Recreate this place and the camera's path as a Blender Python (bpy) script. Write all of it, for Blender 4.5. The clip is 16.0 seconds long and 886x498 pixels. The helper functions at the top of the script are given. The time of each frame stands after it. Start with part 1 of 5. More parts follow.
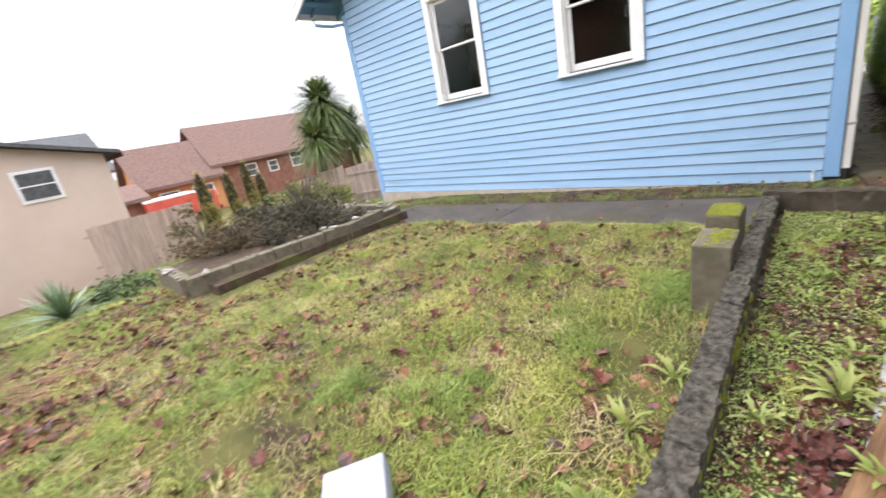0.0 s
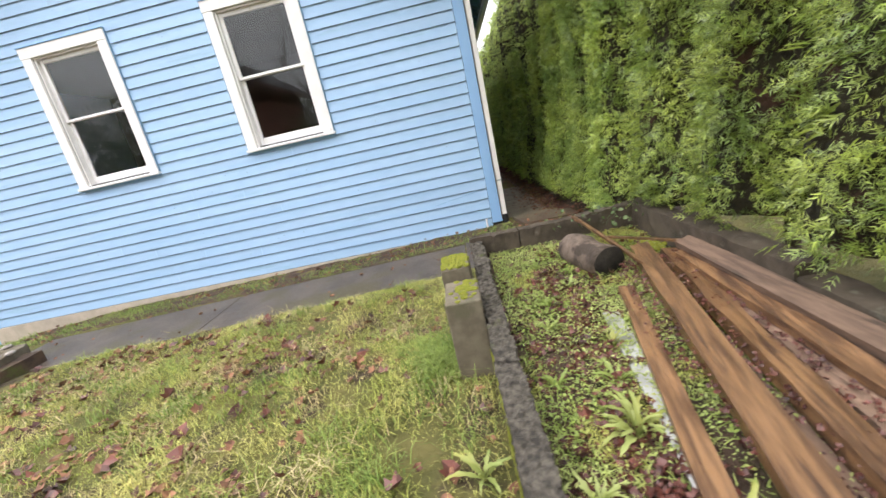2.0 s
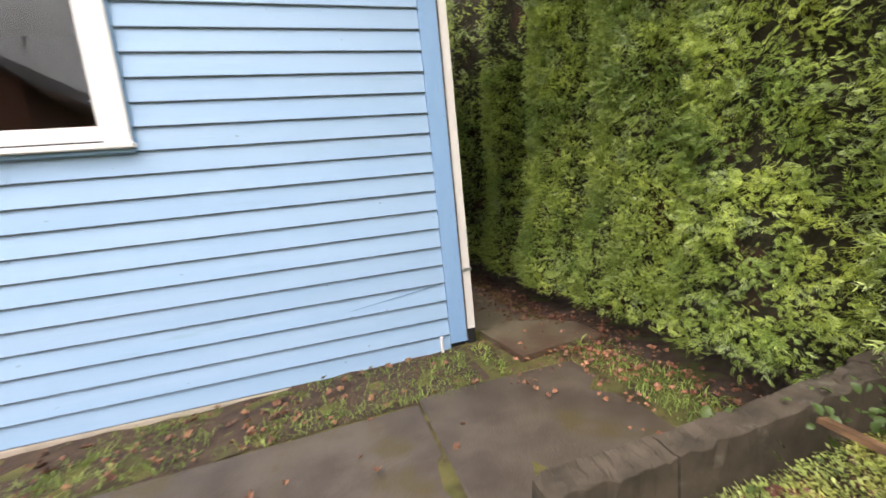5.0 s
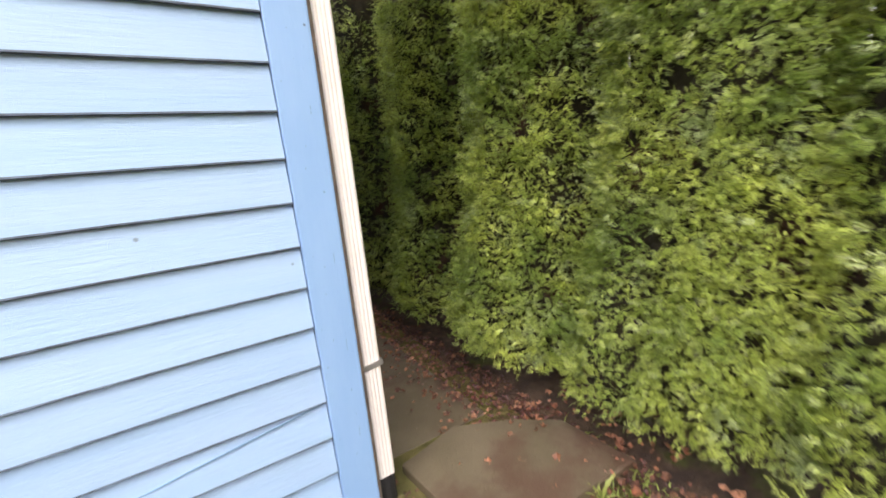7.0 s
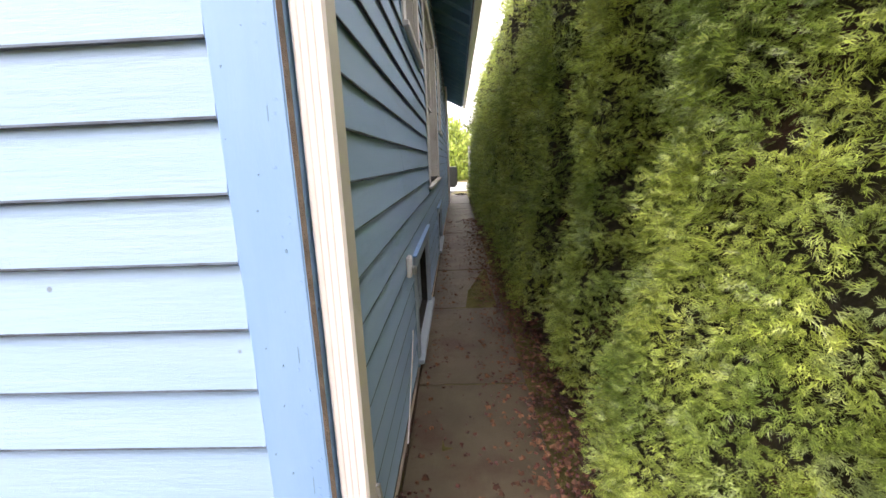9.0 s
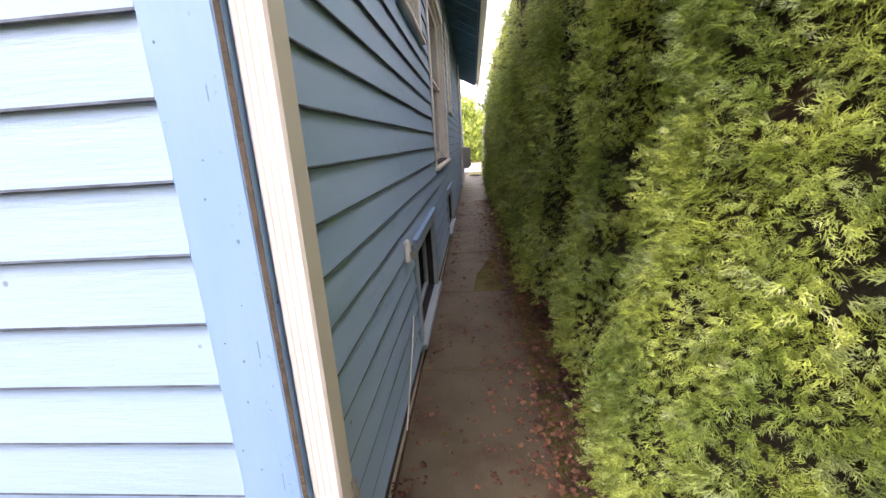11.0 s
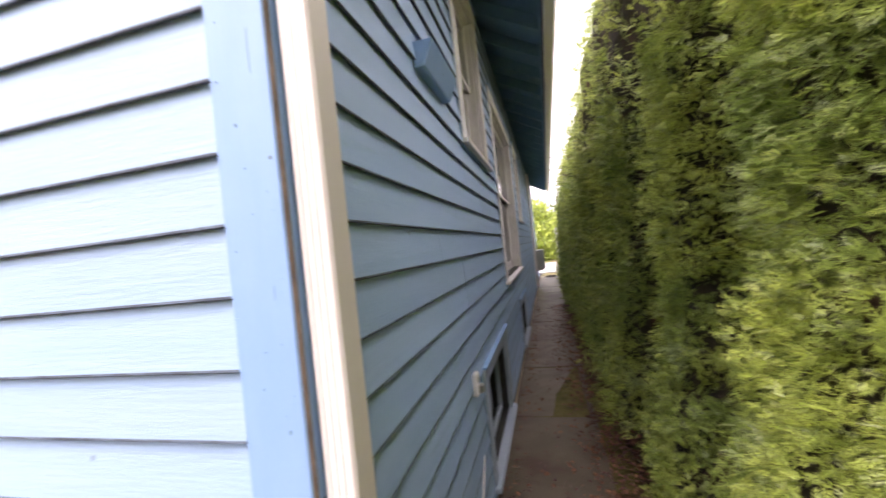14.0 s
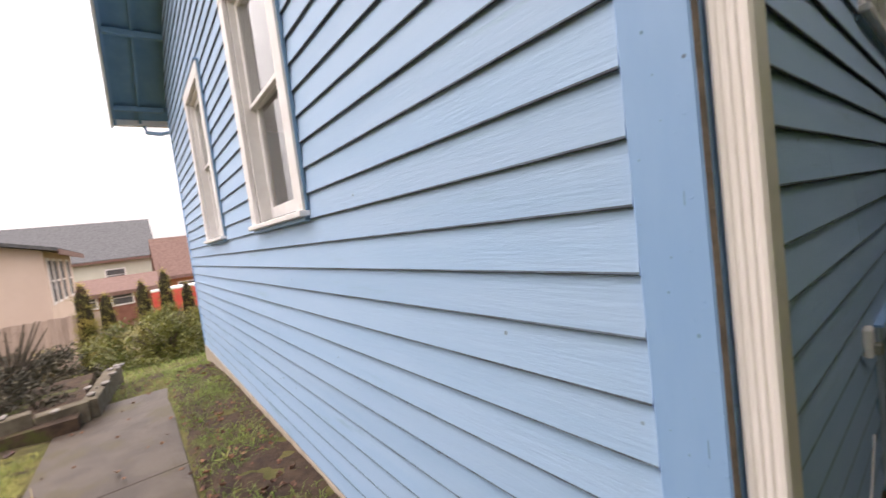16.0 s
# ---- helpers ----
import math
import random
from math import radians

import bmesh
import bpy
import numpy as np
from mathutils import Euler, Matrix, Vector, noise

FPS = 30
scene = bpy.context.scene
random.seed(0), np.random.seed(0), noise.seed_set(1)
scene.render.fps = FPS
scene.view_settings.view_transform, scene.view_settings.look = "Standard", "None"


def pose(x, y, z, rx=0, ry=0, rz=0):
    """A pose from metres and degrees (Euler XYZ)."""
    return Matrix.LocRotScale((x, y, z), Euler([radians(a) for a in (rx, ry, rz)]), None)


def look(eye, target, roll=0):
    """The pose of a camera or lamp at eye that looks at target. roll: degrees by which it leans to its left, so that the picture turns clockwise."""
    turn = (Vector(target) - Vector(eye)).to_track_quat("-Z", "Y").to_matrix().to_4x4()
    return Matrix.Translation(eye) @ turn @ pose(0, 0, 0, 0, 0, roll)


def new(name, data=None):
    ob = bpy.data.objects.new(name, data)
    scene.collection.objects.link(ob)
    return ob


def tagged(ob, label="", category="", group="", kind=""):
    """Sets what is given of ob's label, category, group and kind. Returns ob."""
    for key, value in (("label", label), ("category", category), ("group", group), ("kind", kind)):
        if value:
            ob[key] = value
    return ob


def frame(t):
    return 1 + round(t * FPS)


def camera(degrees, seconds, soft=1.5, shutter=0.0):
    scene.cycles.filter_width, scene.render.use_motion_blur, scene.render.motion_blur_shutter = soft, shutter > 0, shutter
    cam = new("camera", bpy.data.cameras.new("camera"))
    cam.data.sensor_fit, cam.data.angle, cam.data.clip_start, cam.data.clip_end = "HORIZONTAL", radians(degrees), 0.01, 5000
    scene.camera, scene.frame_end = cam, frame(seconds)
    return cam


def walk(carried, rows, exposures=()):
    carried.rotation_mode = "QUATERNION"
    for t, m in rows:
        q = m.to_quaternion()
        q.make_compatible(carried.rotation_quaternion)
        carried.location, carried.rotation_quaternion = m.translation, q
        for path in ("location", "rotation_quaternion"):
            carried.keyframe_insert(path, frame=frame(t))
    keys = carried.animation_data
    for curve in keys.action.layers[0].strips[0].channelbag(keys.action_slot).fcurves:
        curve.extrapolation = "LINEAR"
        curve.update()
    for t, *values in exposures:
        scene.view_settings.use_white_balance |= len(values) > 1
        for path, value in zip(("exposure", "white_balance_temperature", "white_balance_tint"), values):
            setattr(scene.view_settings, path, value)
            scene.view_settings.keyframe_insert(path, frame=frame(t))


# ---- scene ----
cam = camera(95.1, 16.0, shutter=0.4)
PATH = [
    (0, (-0.12, -6.183, 1.464), (-1.467, -4.84, 0.847), -11.0),
    (0.5, (-0.145, -5.94, 1.45), (-1.291, -4.405, 0.875), -12.1),
    (1, (-0.166, -5.642, 1.427), (-1.127, -3.97, 0.897), -18.4),
    (1.5, (-0.172, -5.565, 1.339), (-0.645, -3.715, 0.745), -17.3),
    (2, (-0.438, -5.58, 1.326), (-0.593, -3.657, 0.8), -12.7),
    (2.5, (-0.571, -5.503, 1.295), (-0.858, -3.604, 0.736), -11.6),
    (3, (-0.706, -5.039, 1.268), (-1.158, -3.146, 0.805), -12.6),
    (3.5, (-0.888, -4.569, 1.233), (-1.195, -2.619, 0.912), -10.7),
    (4, (-0.951, -3.961, 1.268), (-0.936, -1.98, 0.997), -7.6),
    (4.2, (-0.966, -3.754, 1.278), (-0.853, -1.776, 1.0), -6.8),
    (6.5, (-0.665, -1.606, 1.232), (0.398, 0.043, 0.852), -6.6),
    (7, (-0.397, -1.35, 1.294), (0.613, 0.33, 0.896), -5.6),
    (7.5, (-0.103, -1.05, 1.356), (0.654, 0.732, 0.856), -3.9),
    (8, (0.103, -0.906, 1.339), (0.541, 0.98, 0.836), -2.6),
    (8.5, (0.3, -0.817, 1.376), (0.461, 1.109, 0.861), -2.1),
    (9, (0.318, -0.774, 1.409), (0.237, 1.179, 0.986), -2.3),
    (9.2, (0.338, -0.766, 1.414), (0.248, 1.187, 0.995), -2.7),
    (11.3, (0.417, -0.681, 1.4), (0.244, 1.245, 0.89), -3.7),
    (11.5, (0.417, -0.663, 1.438), (0.252, 1.286, 1.024), -3.5),
    (12, (0.423, -0.634, 1.533), (0.284, 1.352, 1.342), -3.0),
    (12.5, (0.433, -0.622, 1.551), (0.321, 1.373, 1.47), -3.0),
    (13, (0.439, -0.62, 1.55), (0.325, 1.376, 1.504), -3.6),
    (13.5, (0.464, -0.622, 1.549), (0.277, 1.37, 1.527), -4.6),
    (14, (0.468, -0.651, 1.554), (-0.032, 1.285, 1.557), -6.0),
    (14.5, (0.376, -0.751, 1.566), (-0.621, 0.982, 1.595), -6.6),
    (15, (0.33, -0.787, 1.553), (-0.969, 0.734, 1.535), -6.3),
    (15.5, (0.313, -0.795, 1.529), (-1.118, 0.599, 1.433), -6.9),
    (16, (0.293, -0.818, 1.516), (-1.293, 0.394, 1.396), -7.4),
]
EXPOSURE = [(0, 0.1, 6050, 12), (0.5, -0.12, 5950, 11), (1, -0.15, 6000, 10), (1.5, -0.05, 6050, 10), (2.5, 0.22, 6400, 12), (4.2, 0.22, 6550, 13), (6.5, 0.52, 6650, 18), (9, 0.86, 6600, 23),
            (13.5, 0.97, 6600, 33), (14.5, 0.62, 6700, 26), (16, -0.1, 6750, 20)]
walk(cam, [(t, look(e, g, r)) for t, e, g, r in PATH], EXPOSURE)

# ---- world and light ----
world = bpy.data.worlds.new("overcast")
scene.world = world
world.use_nodes = True
wn = world.node_tree
sky = wn.nodes.new("ShaderNodeTexSky")
sky.sky_type = "NISHITA"
sky.sun_disc = False
sky.sun_elevation, sky.sun_rotation = radians(53), radians(225)
sky.air_density, sky.dust_density, sky.ozone_density = 1.0, 4.0, 1.0
hue = wn.nodes.new("ShaderNodeHueSaturation")
hue.inputs["Saturation"].default_value = 0.22
wn.links.new(sky.outputs[0], hue.inputs["Color"])
cloud = wn.nodes.new("ShaderNodeMix")       # an even cloud layer over the clear sky
cloud.data_type = "RGBA"
cloud.inputs[0].default_value = 0.85
cloud.inputs[7].default_value = (10.0, 9.8, 9.6, 1)
wn.links.new(hue.outputs[0], cloud.inputs[6])
coord = wn.nodes.new("ShaderNodeTexCoord")   # an overcast sky is about three times as bright overhead as at the horizon
height = wn.nodes.new("ShaderNodeSeparateXYZ")
rise = wn.nodes.new("ShaderNodeMapRange")
rise.inputs[3].default_value, rise.inputs[4].default_value = 0.75, 2.9
wn.links.new(coord.outputs["Generated"], height.inputs[0])
wn.links.new(height.outputs[2], rise.inputs[0])
dome = wn.nodes.new("ShaderNodeVectorMath")
dome.operation = "SCALE"
wn.links.new(cloud.outputs[2], dome.inputs[0])
wn.links.new(rise.outputs[0], dome.inputs["Scale"])
wn.links.new(dome.outputs[0], wn.nodes["Background"].inputs[0])
wn.nodes["Background"].inputs[1].default_value = 0.15
sun_data = bpy.data.lights.new("sun", "SUN")
sun_data.energy, sun_data.angle, sun_data.color = 0.9, radians(40), (1.0, 0.96, 0.9)
sun = new("sun", sun_data)
sun.matrix_world = look((-9, -9, 17), (0, 0, 0))

# ---- materials ----
R = random.Random(7)


def mat(name, c1, c2, scale=6.0, rough=0.8, bump=0.3, fine=60.0, c3=None, spots=2.0, cover=0.55, vary=0.0, island=0.0,
        stretch=(1, 1, 1), metal=0.0, spec=0.5, relief=0.01, trans=0.0, specks=0.0, speck_colour=(0.1, 0.07, 0.05)):
    """Two colours mixed by grain, a third in stains, fine relief; coordinates are metres in the world."""
    m = bpy.data.materials.new(name)
    m.use_nodes = True
    n, l = m.node_tree.nodes, m.node_tree.links
    bsdf = n["Principled BSDF"]
    geo = n.new("ShaderNodeNewGeometry")
    mp = n.new("ShaderNodeMapping")
    mp.inputs["Scale"].default_value = stretch
    l.new(geo.outputs["Position"], mp.inputs["Vector"])

    def tex(s, d=6.0, r=0.6):
        t = n.new("ShaderNodeTexNoise")
        t.inputs["Scale"].default_value, t.inputs["Detail"].default_value, t.inputs["Roughness"].default_value = s, d, r
        l.new(mp.outputs[0], t.inputs["Vector"])
        return t.outputs["Fac"]

    def ramp(src, a, b):
        r = n.new("ShaderNodeMapRange")
        r.interpolation_type = "SMOOTHSTEP"
        r.inputs[1].default_value, r.inputs[2].default_value = a, b
        l.new(src, r.inputs[0])
        return r.outputs[0]

    def mix(f, a, b):
        x = n.new("ShaderNodeMix")
        x.data_type = "RGBA"
        if isinstance(f, float):
            x.inputs[0].default_value = f
        else:
            l.new(f, x.inputs[0])
        for s, v in ((6, a), (7, b)):
            if isinstance(v, tuple):
                x.inputs[s].default_value = (*v, 1)
            else:
                l.new(v, x.inputs[s])
        return x.outputs[2]

    col = mix(ramp(tex(scale), 0.32, 0.68), c1, c2)
    if c3:
        col = mix(ramp(tex(spots), cover, cover + 0.12), col, c3)
    for amount, source in ((vary, "object"), (island, "island")):
        if amount:
            if source == "object":
                rnd = n.new("ShaderNodeObjectInfo").outputs["Random"]
            else:
                rnd = geo.outputs["Random Per Island"]
            hs = n.new("ShaderNodeHueSaturation")
            v = n.new("ShaderNodeMapRange")
            v.inputs[3].default_value, v.inputs[4].default_value = 1 - amount, 1 + amount
            l.new(rnd, v.inputs[0])
            l.new(v.outputs[0], hs.inputs["Value"])
            l.new(col, hs.inputs["Color"])
            col = hs.outputs[0]
    if specks:
        vo = n.new("ShaderNodeTexVoronoi")
        vo.inputs["Scale"].default_value = specks
        l.new(geo.outputs["Position"], vo.inputs["Vector"])
        col = mix(ramp(vo.outputs["Distance"], 0.055, 0.03), col, speck_colour)
    l.new(col, bsdf.inputs["Base Color"])
    bsdf.inputs["Roughness"].default_value, bsdf.inputs["Metallic"].default_value = rough, metal
    bsdf.inputs["Specular IOR Level"].default_value = spec
    if trans:
        tl, ms = n.new("ShaderNodeBsdfTranslucent"), n.new("ShaderNodeMixShader")
        ms.inputs[0].default_value = trans
        l.new(col, tl.inputs["Color"])
        l.new(bsdf.outputs[0], ms.inputs[1])
        l.new(tl.outputs[0], ms.inputs[2])
        l.new(ms.outputs[0], n["Material Output"].inputs["Surface"])
    if bump:
        b = n.new("ShaderNodeBump")
        b.inputs["Strength"].default_value, b.inputs["Distance"].default_value = bump, relief
        l.new(tex(fine, 8.0, 0.7), b.inputs["Height"])
        l.new(b.outputs[0], bsdf.inputs["Normal"])
    return m


def glass(name, tint):
    m = bpy.data.materials.new(name)
    m.use_nodes = True
    b = m.node_tree.nodes["Principled BSDF"]
    b.inputs["Base Color"].default_value = (*tint, 1)
    b.inputs["Roughness"].default_value, b.inputs["Transmission Weight"].default_value, b.inputs["IOR"].default_value = 0.01, 1.0, 1.5
    return m


M_SIDING = mat("blue_siding_paint", (0.325, 0.495, 0.71), (0.37, 0.53, 0.735), 2.2, 0.55, 0.36, 26, (0.30, 0.46, 0.62), 3.0, 0.58, vary=0.04, stretch=(0.25, 0.25, 3.0), relief=0.006, specks=6.5, speck_colour=(0.20, 0.26, 0.34))
M_CORNER = mat("blue_trim_paint", (0.25, 0.43, 0.70), (0.28, 0.46, 0.72), 5.0, 0.5, 0.2, 30, (0.22, 0.38, 0.63), 6.0, 0.64, stretch=(2.0, 2.0, 0.4), relief=0.005, specks=11.0, speck_colour=(0.12, 0.17, 0.26))
M_EDGE = mat("dark_blue_trim", (0.17, 0.30, 0.46), (0.20, 0.34, 0.50), 5.0, 0.55, 0.2, 30)
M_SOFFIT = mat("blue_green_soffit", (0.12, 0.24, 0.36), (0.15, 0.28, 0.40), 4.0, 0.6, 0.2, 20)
M_WHITE = mat("white_window_paint", (0.86, 0.84, 0.83), (0.80, 0.77, 0.76), 7.0, 0.5, 0.2, 40, (0.55, 0.50, 0.44), 9.0, 0.66, relief=0.004)
M_CREAM = mat("cream_metal", (0.82, 0.76, 0.71), (0.85, 0.80, 0.76), 4.0, 0.35, 0.05, 60, (0.62, 0.52, 0.40), 12.0, 0.68)
M_FOUND = mat("beige_foundation", (0.40, 0.34, 0.27), (0.50, 0.42, 0.34), 5.0, 0.9, 0.4, 50)
M_CONC = mat("grey_concrete", (0.05, 0.039, 0.028), (0.105, 0.082, 0.06), 5.0, 0.8, 0.7, 70, (0.14, 0.125, 0.095), 9.0, 0.6, spec=0.25)
M_WET = mat("damp_path_concrete", (0.066, 0.049, 0.037), (0.118, 0.092, 0.07), 3.0, 0.45, 0.5, 60, (0.085, 0.065, 0.03), 1.6, 0.5, spec=0.3)
M_ALLEY = mat("mossy_alley_concrete", (0.098, 0.078, 0.045), (0.145, 0.117, 0.074), 3.0, 0.5, 0.5, 60, (0.09, 0.052, 0.032), 1.3, 0.50)
M_AGG = mat("rough_aggregate", (0.036, 0.03, 0.024), (0.15, 0.128, 0.10), 34.0, 0.95, 0.7, 50, (0.09, 0.10, 0.035), 6.0, 0.6, relief=0.05)
M_BLOCK = mat("old_cinder_block", (0.12, 0.098, 0.066), (0.19, 0.158, 0.11), 9.0, 0.95, 0.8, 90, (0.11, 0.10, 0.06), 4.0, 0.58)
M_MOSS = mat("bright_moss", (0.20, 0.22, 0.015), (0.30, 0.30, 0.03), 40.0, 1.0, 1.0, 160, relief=0.02)
M_SOIL = mat("dark_soil", (0.06, 0.036, 0.025), (0.12, 0.075, 0.045), 9.0, 0.95, 1.0, 60, (0.11, 0.12, 0.025), 2.2, 0.53, relief=0.03)
M_LAWN = mat("mossy_lawn", (0.10, 0.10, 0.022), (0.20, 0.17, 0.05), 4.0, 0.95, 1.0, 80, (0.075, 0.05, 0.026), 2.2, 0.51, relief=0.03)
M_BLADE = mat("grass_blades", (0.29, 0.33, 0.065), (0.52, 0.48, 0.16), 1.4, 0.6, 0.0, c3=(0.46, 0.36, 0.18), spots=2.2, cover=0.54, island=0.6, spec=0.3, trans=0.3)
M_GRASS = mat("lush_grass", (0.16, 0.23, 0.045), (0.31, 0.37, 0.10), 3.0, 0.55, 0.0, island=0.4, spec=0.3, trans=0.3)
M_WEED = mat("weed_leaves", (0.24, 0.32, 0.06), (0.42, 0.46, 0.15), 3.0, 0.5, 0.0, c3=(0.40, 0.40, 0.10), spots=2.5, cover=0.52, island=0.3, trans=0.25)
M_REDLEAF = mat("wet_red_leaves", (0.05, 0.015, 0.012), (0.16, 0.055, 0.038), 5.0, 0.4, 0.3, 80, island=0.45)
M_LEAF = mat("dead_leaves", (0.10, 0.042, 0.025), (0.29, 0.145, 0.075), 5.0, 0.75, 0.3, 80, island=0.45)
M_CEDAR = mat("hedge_sprays", (0.20, 0.29, 0.055), (0.51, 0.585, 0.12), 2.6, 0.38, 0.0, c3=(0.34, 0.42, 0.16), spots=5.0, cover=0.54, vary=0.12, island=0.5, spec=0.8, trans=0.38)
M_CONIFER = mat("conifer_sprays", (0.20, 0.19, 0.04), (0.40, 0.32, 0.08), 3.0, 0.6, 0.0, island=0.4, trans=0.2)
# dead brown inside, with the shade of the gaps put into its colour
M_CORE_SHADE = mat("brown_shaded_inside", (0.022, 0.018, 0.008), (0.05, 0.04, 0.018), 22.0, 1.0, 1.0, 50, (0.075, 0.034, 0.02), 3.0, 0.55, relief=0.05)
M_BARK = mat("grey_bark", (0.10, 0.08, 0.06), (0.18, 0.14, 0.10), 14.0, 0.95, 1.0, 50, relief=0.02)
M_PLANK = mat("wet_brown_plank", (0.085, 0.042, 0.02), (0.25, 0.135, 0.062), 3.5, 0.34, 0.6, 14, (0.07, 0.036, 0.02), 2.2, 0.53, vary=0.3, stretch=(9.0, 0.8, 9.0))
grain = M_PLANK.node_tree.nodes["Mapping"]      # grain runs along the pile
grain.vector_type = "TEXTURE"
grain.inputs["Rotation"].default_value = (0, 0, radians(-12.5))
grain.inputs["Scale"].default_value = (1 / 9, 1 / 0.8, 1 / 9)
M_OLDPL = mat("weathered_plank", (0.13, 0.08, 0.055), (0.27, 0.17, 0.115), 3.5, 0.8, 0.7, 14, (0.07, 0.045, 0.03), 3.0, 0.54, vary=0.25, stretch=(7.0, 0.8, 7.0))
M_BWHITE = mat("dirty_white_board", (0.42, 0.42, 0.41), (0.33, 0.32, 0.30), 8.0, 0.5, 0.3, 40, (0.3, 0.26, 0.2), 7.0, 0.6)
M_FENCE = mat("weathered_fence", (0.38, 0.28, 0.235), (0.50, 0.385, 0.33), 2.0, 0.9, 0.5, 20, vary=0.15, stretch=(5, 5, 0.6))
M_BEIGE = mat("beige_house_paint", (0.60, 0.47, 0.39), (0.64, 0.51, 0.43), 1.0, 0.8, 0.1, 10)
M_ROOFB = mat("brown_shingles", (0.15, 0.09, 0.075), (0.21, 0.13, 0.11), 6.0, 0.95, 0.6, 20, relief=0.03)
M_ROOFG = mat("grey_shingles", (0.075, 0.075, 0.08), (0.125, 0.125, 0.13), 6.0, 0.95, 0.6, 20, relief=0.03)
M_BRICK = mat("red_brown_wall", (0.20, 0.085, 0.06), (0.26, 0.12, 0.09), 2.0, 0.9, 0.3, 20)
M_PALEG = mat("pale_green_siding", (0.56, 0.57, 0.49), (0.62, 0.62, 0.54), 1.0, 0.8, 0.1, 10)
M_RED = mat("red_vehicle_paint", (0.55, 0.075, 0.055), (0.62, 0.12, 0.09), 2.0, 0.4, 0.0)
M_ORANGE = mat("orange_wall_paint", (0.55, 0.24, 0.10), (0.60, 0.28, 0.13), 2.0, 0.8, 0.1)
# lap lines: wear and grime with each board's shadow painted in
M_ARRIS_SHADE = mat("worn_arris_lap_shadow", (0.05, 0.06, 0.08), (0.15, 0.20, 0.27), 9.0, 0.75, 0.2, 40, stretch=(1, 1, 3))
M_LAP_SHADE = mat("lap_shadow_grime", (0.035, 0.042, 0.055), (0.08, 0.095, 0.12), 12.0, 0.8, 0.2, 40)
M_DARK = mat("dark_rubber_and_shade", (0.012, 0.012, 0.012), (0.02, 0.02, 0.02), 9.0, 0.7, 0.1)
M_ROOM = mat("dark_room", (0.10, 0.08, 0.07), (0.13, 0.11, 0.09), 1.0, 0.9, 0.0)
M_CASE = mat("grey_blue_casing", (0.33, 0.41, 0.50), (0.38, 0.46, 0.54), 5.0, 0.6, 0.3, 30)
M_STEEL = mat("galvanised_steel", (0.42, 0.42, 0.40), (0.52, 0.52, 0.50), 20.0, 0.4, 0.1, metal=0.8)
M_BUSH = mat("bush_leaves", (0.05, 0.09, 0.02), (0.11, 0.15, 0.035), 3.0, 0.5, 0.0, island=0.4)
M_HEATH = mat("dark_heather", (0.05, 0.045, 0.03), (0.10, 0.085, 0.05), 3.0, 0.8, 0.0, island=0.4)
M_PALM = mat("palm_leaves", (0.10, 0.14, 0.04), (0.18, 0.22, 0.07), 3.0, 0.5, 0.0, c3=(0.28, 0.22, 0.12), spots=2.0, cover=0.6, island=0.3)
M_ROAD = mat("pale_road", (0.30, 0.29, 0.28), (0.36, 0.35, 0.33), 3.0, 0.8, 0.3, 40)
M_TWIG = mat("red_twig_bark", (0.20, 0.07, 0.06), (0.36, 0.15, 0.13), 9.0, 0.6, 0.2, 60, vary=0.3)
M_STONE = mat("pale_stones", (0.20, 0.17, 0.15), (0.42, 0.38, 0.34), 6.0, 0.9, 0.6, 40, vary=0.2)
M_GLASS = glass("window_glass", (0.9, 0.93, 0.92))

# ---- mesh helpers ----


def box(bm, x0, x1, y0, y1, z0, z1, m=None):
    v = [bm.verts.new((x, y, z)) for x in (x0, x1) for y in (y0, y1) for z in (z0, z1)]
    for a in ((0, 1, 3, 2), (4, 6, 7, 5), (0, 4, 5, 1), (2, 3, 7, 6), (0, 2, 6, 4), (1, 5, 7, 3)):
        bm.faces.new([v[i] for i in a])
    if m is not None:
        bmesh.ops.transform(bm, matrix=m, verts=v)
    return v


def bevel(bm, w, seg=1):
    bmesh.ops.bevel(bm, geom=bm.edges[:], offset=w, segments=seg, affect="EDGES", profile=0.5)


def rough_up(bm, amp, freq, cuts=0):
    if cuts:
        bmesh.ops.subdivide_edges(bm, edges=bm.edges[:], cuts=cuts, use_grid_fill=True)
    for v in bm.verts:
        v.co += noise.noise_vector(v.co * freq) * amp


def mesh_of(name, bm, material, smooth=False):
    bmesh.ops.recalc_face_normals(bm, faces=bm.faces[:])
    d = bpy.data.meshes.new(name)
    bm.to_mesh(d)
    bm.free()
    d.materials.append(material)
    if smooth:
        for p in d.polygons:
            p.use_smooth = True
    return d


def part(name, bm, material, parent=None, label="", smooth=False):
    ob = new(name, mesh_of(name, bm, material, smooth))
    ob.parent = parent
    return tagged(ob, label)


def raw(name, verts, faces, material, parent=None):
    d = bpy.data.meshes.new(name)
    d.from_pydata(verts, [], faces)
    d.materials.append(material)
    ob = new(name, d)
    ob.parent = parent
    return ob


def boxpart(name, dims, material, parent=None, label="", w=0.004):
    bm = bmesh.new()
    box(bm, *dims)
    if w:
        bevel(bm, w)
    return part(name, bm, material, parent, label)


def thing(name, label, category, at=(0, 0, 0), group=""):
    ob = new(name)
    ob.location = at
    ob.empty_display_size = 0.1
    return tagged(ob, label, category, group)


